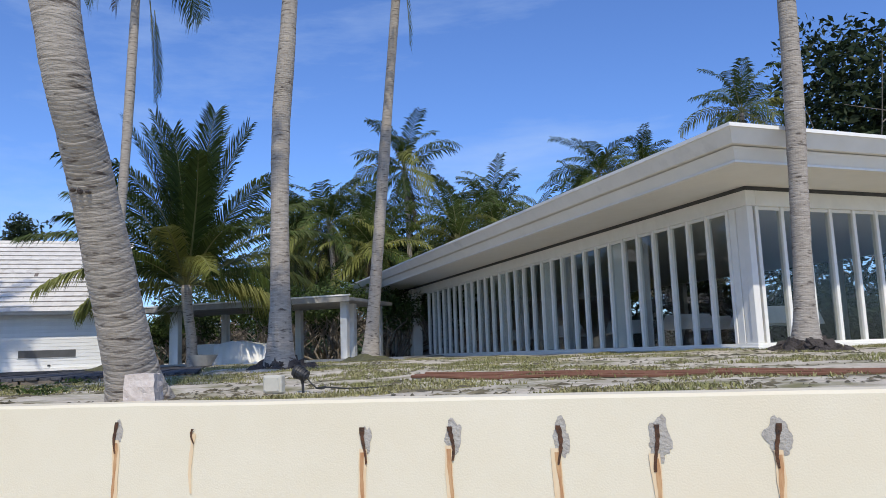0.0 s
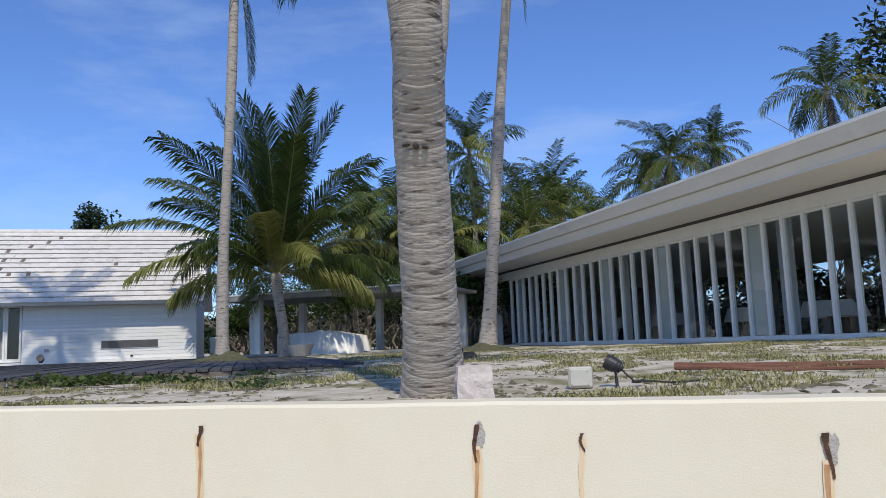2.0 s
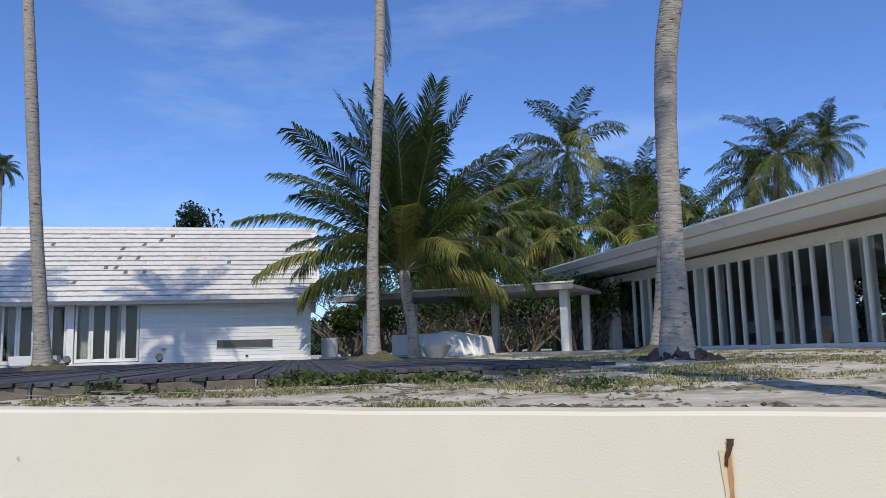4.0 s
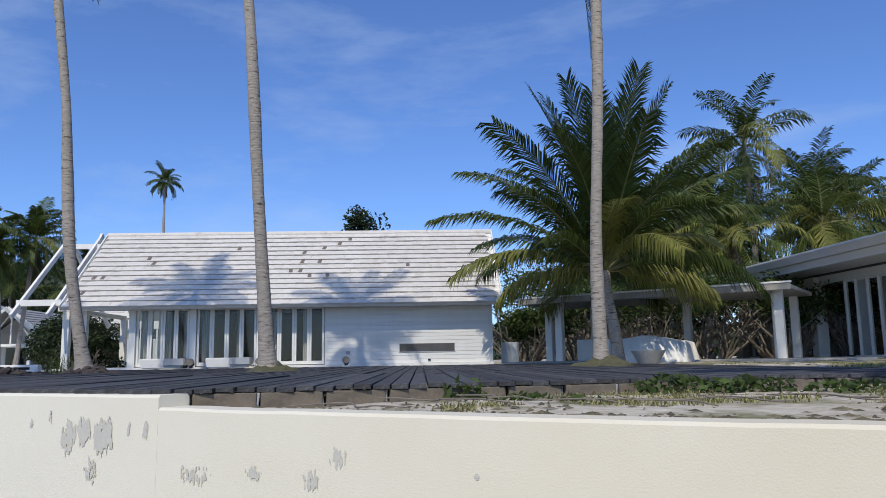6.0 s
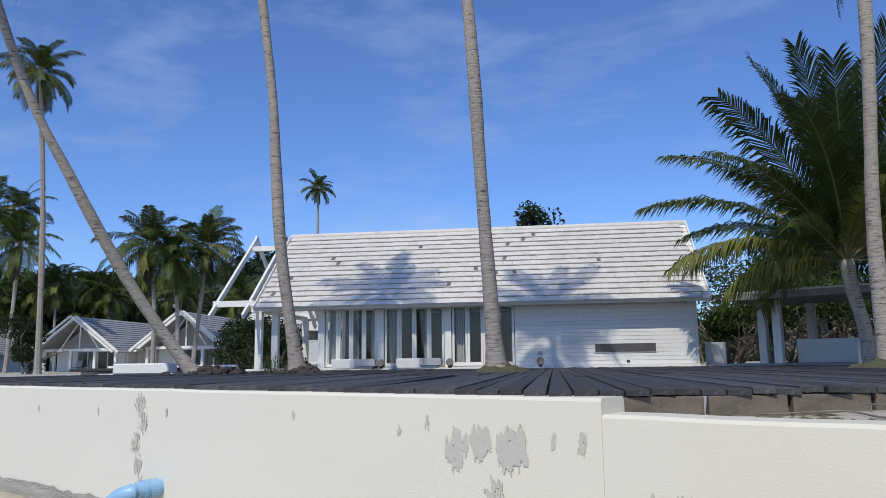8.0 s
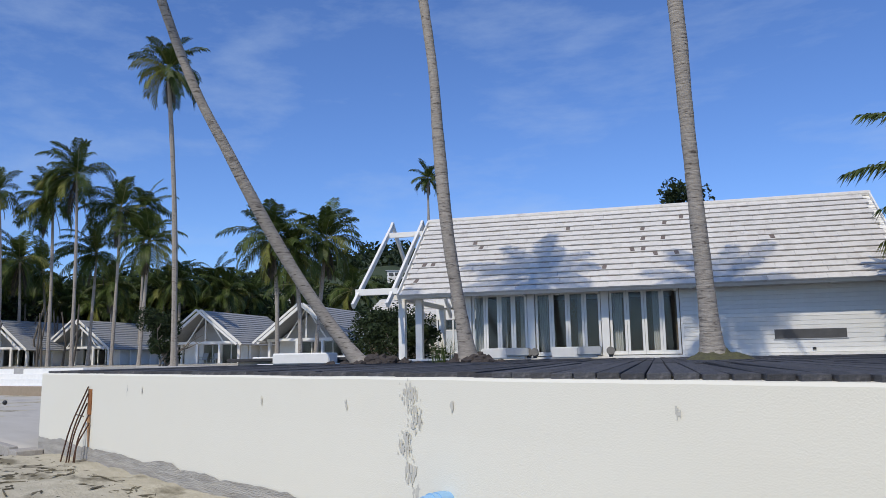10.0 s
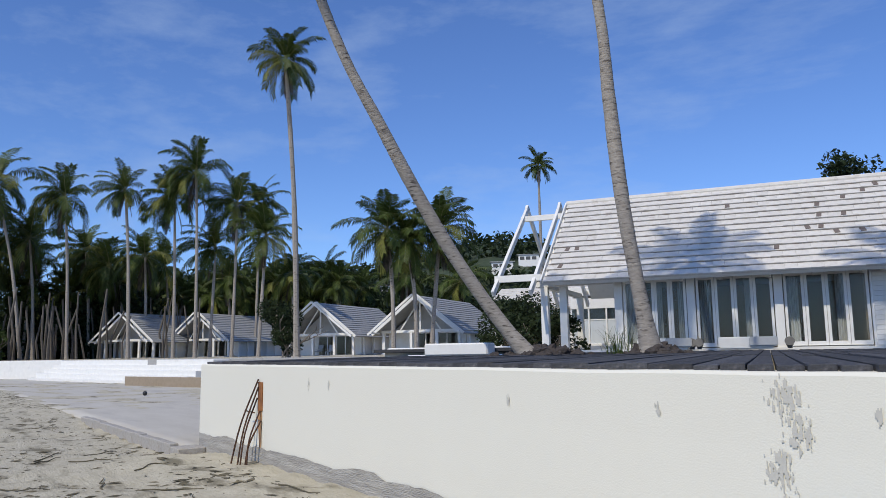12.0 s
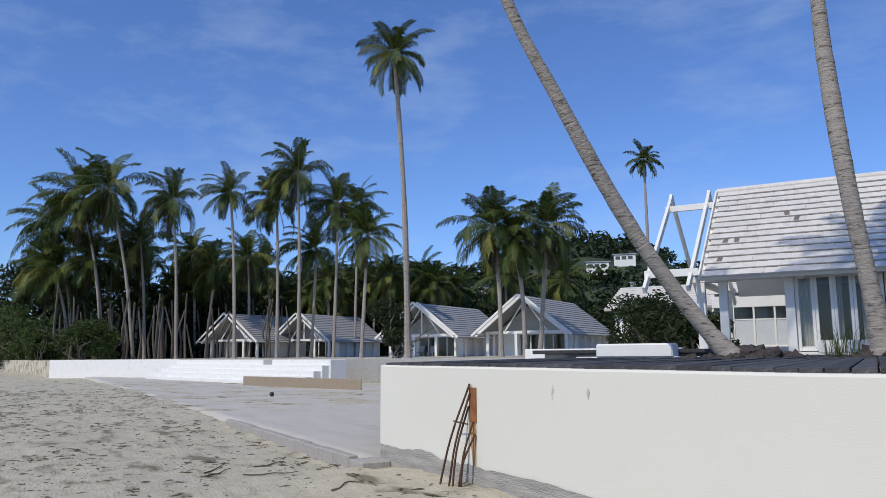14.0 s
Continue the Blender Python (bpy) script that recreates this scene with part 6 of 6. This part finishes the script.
while len(lf) < 24000:
    x, y = rng.uniform(-9, 13), 0.36 + 10 * rng.random() ** 1.5
    u = (x - O_H.x) * U_H.x + (y - O_H.y) * U_H.y
    v = (x - O_H.x) * V_H.x + (y - O_H.y) * V_H.y
    if (v > -21.2 and u < 3.3) or noise.noise(Vector((x * 0.8, y * 1.6, 21))) < rng.uniform(-0.35, 0.35):
        continue
    s = 0.012 + 0.05 * rng.random() ** 2
    a = rng.random() * 3.14
    d, q = Vector((math.cos(a), math.sin(a), 0)), Vector((-math.sin(a), math.cos(a), 0))
    c = Vector((x, y, land_z(x, y) + 0.004))
    k = len(lv)
    lv += [c + d * s * 1.4, c + q * s * 0.35, c - d * s * 1.4, c - q * s * 0.35, c + Vector((0, 0, 0.006 + 0.3 * s * rng.random()))]
    lf += [(k, k + 1, k + 4), (k + 1, k + 2, k + 4), (k + 2, k + 3, k + 4), (k + 3, k, k + 4)]
tagged(from_lists("leaf_litter", lv, lf, M_DEBRIS), "dry leaves and twigs strewn over the sandy garden", "debris", kind="stuff")
tagged(from_lists("seaweed_litter", verts, faces, M_DEBRIS), "dry seaweed and twigs strewn over the sand", "debris", kind="stuff")
for k in range(14):
    tw = thing("driftwood_stick", Matrix.Identity(4), "thin dry stick lying on the sand", "stick", "sticks")
    rr = random.Random(800 + k)
    x0, y0, a = rr.uniform(-25, -17), rr.uniform(-3.2, -0.4), rr.random() * 3.1
    pts = [(x0 + 0.14 * i * math.cos(a) + rr.gauss(0, 0.02), y0 + 0.14 * i * math.sin(a) + rr.gauss(0, 0.02)) for i in range(6)]
    bm = bmesh.new()
    tube(bm, [(x, y, sand_z(x, min(y, -0.2)) + 0.015) for x, y in pts], [0.010, 0.009, 0.009, 0.008, 0.006, 0.004], 5)
    part("stick", bm, M_DEBRIS, tw)
bl = thing("ball", Matrix.Translation((-40.0, 3.2, 0.15)), "small dark ball lying on the sand court", "ball")
bm = bmesh.new()
bmesh.ops.create_uvsphere(bm, u_segments=14, v_segments=10, radius=0.08)
part("shell", bm, M_BLACK, bl, smooth=True)

# ---- roof tiles of the house ----
ROWS, TW = 15, 0.33
TL = SL / ROWS
rng = random.Random(9)
BROKEN = ((-6.98, 10), (-7.39, 6), (-7.1, 6), (-6.61, 5), (-5.85, 5), (-5.28, 13), (-6.26, 11), (-5.72, 12), (-7.0, 8), (-6.4, 8), (-12.55, 8), (-14.51, 5), (-14.07, 5), (-14.52, 2), (-12.87, 9), (-9.6, 11), (-3.1, 7), (-8.4, 3))


def tile_verts(w, lng, th):
    return [(0, 0, 0), (w, 0, 0), (w, lng, -0.012), (0, lng, -0.012), (0, 0, th), (w, 0, th), (w, lng, th * 0.35), (0, lng, th * 0.35)]


TF = [(0, 3, 2, 1), (4, 5, 6, 7), (0, 1, 5, 4), (1, 2, 6, 5), (2, 3, 7, 6), (3, 0, 4, 7)]
tile_me = []
for mm in (M_TILE, M_TILE_RED):
    me = bpy.data.meshes.new("tile")
    me.from_pydata(tile_verts(TW - 0.003, TL * 1.1, 0.072), [], TF)
    me.materials.append(mm)
    tile_me.append(me)
verts, faces = [], []
n_u = int((U1 - U0) / TW)
for r in range(ROWS):
    for k in range(n_u):
        u = U0 + 0.04 + k * TW + (0.16 if r % 2 else 0) * 0.5
        col = n_u - 1 - k
        m = M_SLOPE @ Matrix.Translation((u, r * TL - 0.03, 0.004 + rng.random() * 0.010)) @ Matrix.Rotation((rng.random() - 0.5) * 0.035, 4, "Z")
        if any(r == row and 0 <= place - u < TW for place, row in BROKEN):
            ob = new("tile", tile_me[1])
            ob.parent, ob.matrix_local = roof, m @ Matrix.Translation((0.02, 0.05, 0.012)) @ Matrix.Rotation(0.12 * math.sin(u * 9), 4, "Z") @ Matrix.Diagonal((0.42, 0.75, 1, 1))
        if 14 <= col < 34:
            ob = new("tile", tile_me[0])
            ob.parent, ob.matrix_local = roof, m
        else:
            b = len(verts)
            verts += [m @ Vector(p) for p in tile_verts(TW - 0.003, TL * 1.1, 0.072)]
            faces += [[b + i for i in f] for f in TF]
tagged(from_lists("tile_field", verts, faces, M_TILE, roof), kind="stuff")
# uneven dark strip along the laps under each course
for r in range(1, ROWS):
    verts, faces = [], []
    n = int((U1 - U0) / 0.06)
    for k in range(n + 1):
        u = U0 + 0.05 + k * 0.06
        w = 0.020 + 0.016 * noise.noise(Vector((u * 3.1, r * 5.3, 2))) + 0.012 * noise.noise(Vector((u * 13, r * 5.3, 7)))
        verts += [M_SLOPE @ Vector((min(u, U1 - 0.05), r * TL - 0.031 - max(0.004, w), 0.050)), M_SLOPE @ Vector((min(u, U1 - 0.05), r * TL - 0.024, 0.050))]
    for k in range(n):
        faces.append((2 * k, 2 * k + 2, 2 * k + 3, 2 * k + 1))
    from_lists("lap_joint", verts, faces, M_LAP, roof)
verts, faces = [], []
for r in range(ROWS):
    for k in range(n_u):
        m = M_BACK @ Matrix.Translation((U0 + 0.04 + k * TW, r * TL - 0.03, 0.005))
        b = len(verts)
        verts += [m @ Vector(p) for p in tile_verts(TW - 0.003, TL * 1.1, 0.072)]
        faces += [[b + i for i in f[::-1]] for f in TF]
tagged(from_lists("tile_field", verts, faces, M_TILE, roof), kind="stuff")

# ---- deck boards ----
rng = random.Random(2)
plank_me = {}
u = -16.95
verts, faces = [], []
while u < 3.2:
    vf = v_front(u + 0.07) + rng.uniform(-0.03, 0.05)
    v1 = -0.15 if u < 0 else -1.0
    if -15.7 > u:
        v1 = -0.9
    ln = 5.0 + 0.4 * rng.random()
    z = 1.318 + rng.uniform(-0.006, 0.006)
    key = round(ln, 1)
    if v1 - vf > ln + 0.5:
        if key not in plank_me:
            me = bpy.data.meshes.new("plank")
            h, w = 0.038, PLANK_W - 0.014
            me.from_pydata([(0, 0, 0), (w, 0, 0), (w, key, 0), (0, key, 0), (0, 0, h - 0.004), (w, 0, h - 0.004), (w, key, h - 0.004), (0, key, h - 0.004), (0.008, 0.004, h), (w - 0.008, 0.004, h), (w - 0.008, key - 0.004, h), (0.008, key - 0.004, h)], [],
                           [(0, 3, 2, 1), (0, 1, 5, 4), (1, 2, 6, 5), (2, 3, 7, 6), (3, 0, 4, 7), (4, 5, 9, 8), (5, 6, 10, 9), (6, 7, 11, 10), (7, 4, 8, 11), (8, 9, 10, 11)])
            me.materials.append(M_DECK)
            plank_me[key] = me
        ob = new("plank", plank_me[key])
        ob.parent = deck
        ob.location = (u, vf, z - 0.02)
        ob.rotation_euler = (rng.gauss(0, 0.0012), 0, rng.gauss(0, 0.001))
        s = vf + key + 0.01
        while s < v1:
            e = min(s + 3 + 2 * rng.random(), v1)
            b = len(verts)
            w, zz = PLANK_W - 0.014, z - 0.02 + rng.uniform(-0.005, 0.005)
            for dz in (0, 0.038):
                verts += [(u, s, zz + dz), (u + w, s, zz + dz), (u + w, e - 0.01, zz + dz), (u, e - 0.01, zz + dz)]
            faces += [[b + i for i in f] for f in ((0, 3, 2, 1), (4, 5, 6, 7), (0, 1, 5, 4), (1, 2, 6, 5), (2, 3, 7, 6), (3, 0, 4, 7))]
            s = e
    u += PLANK_W
tagged(from_lists("plank_field", verts, faces, M_DECK, deck), kind="stuff")
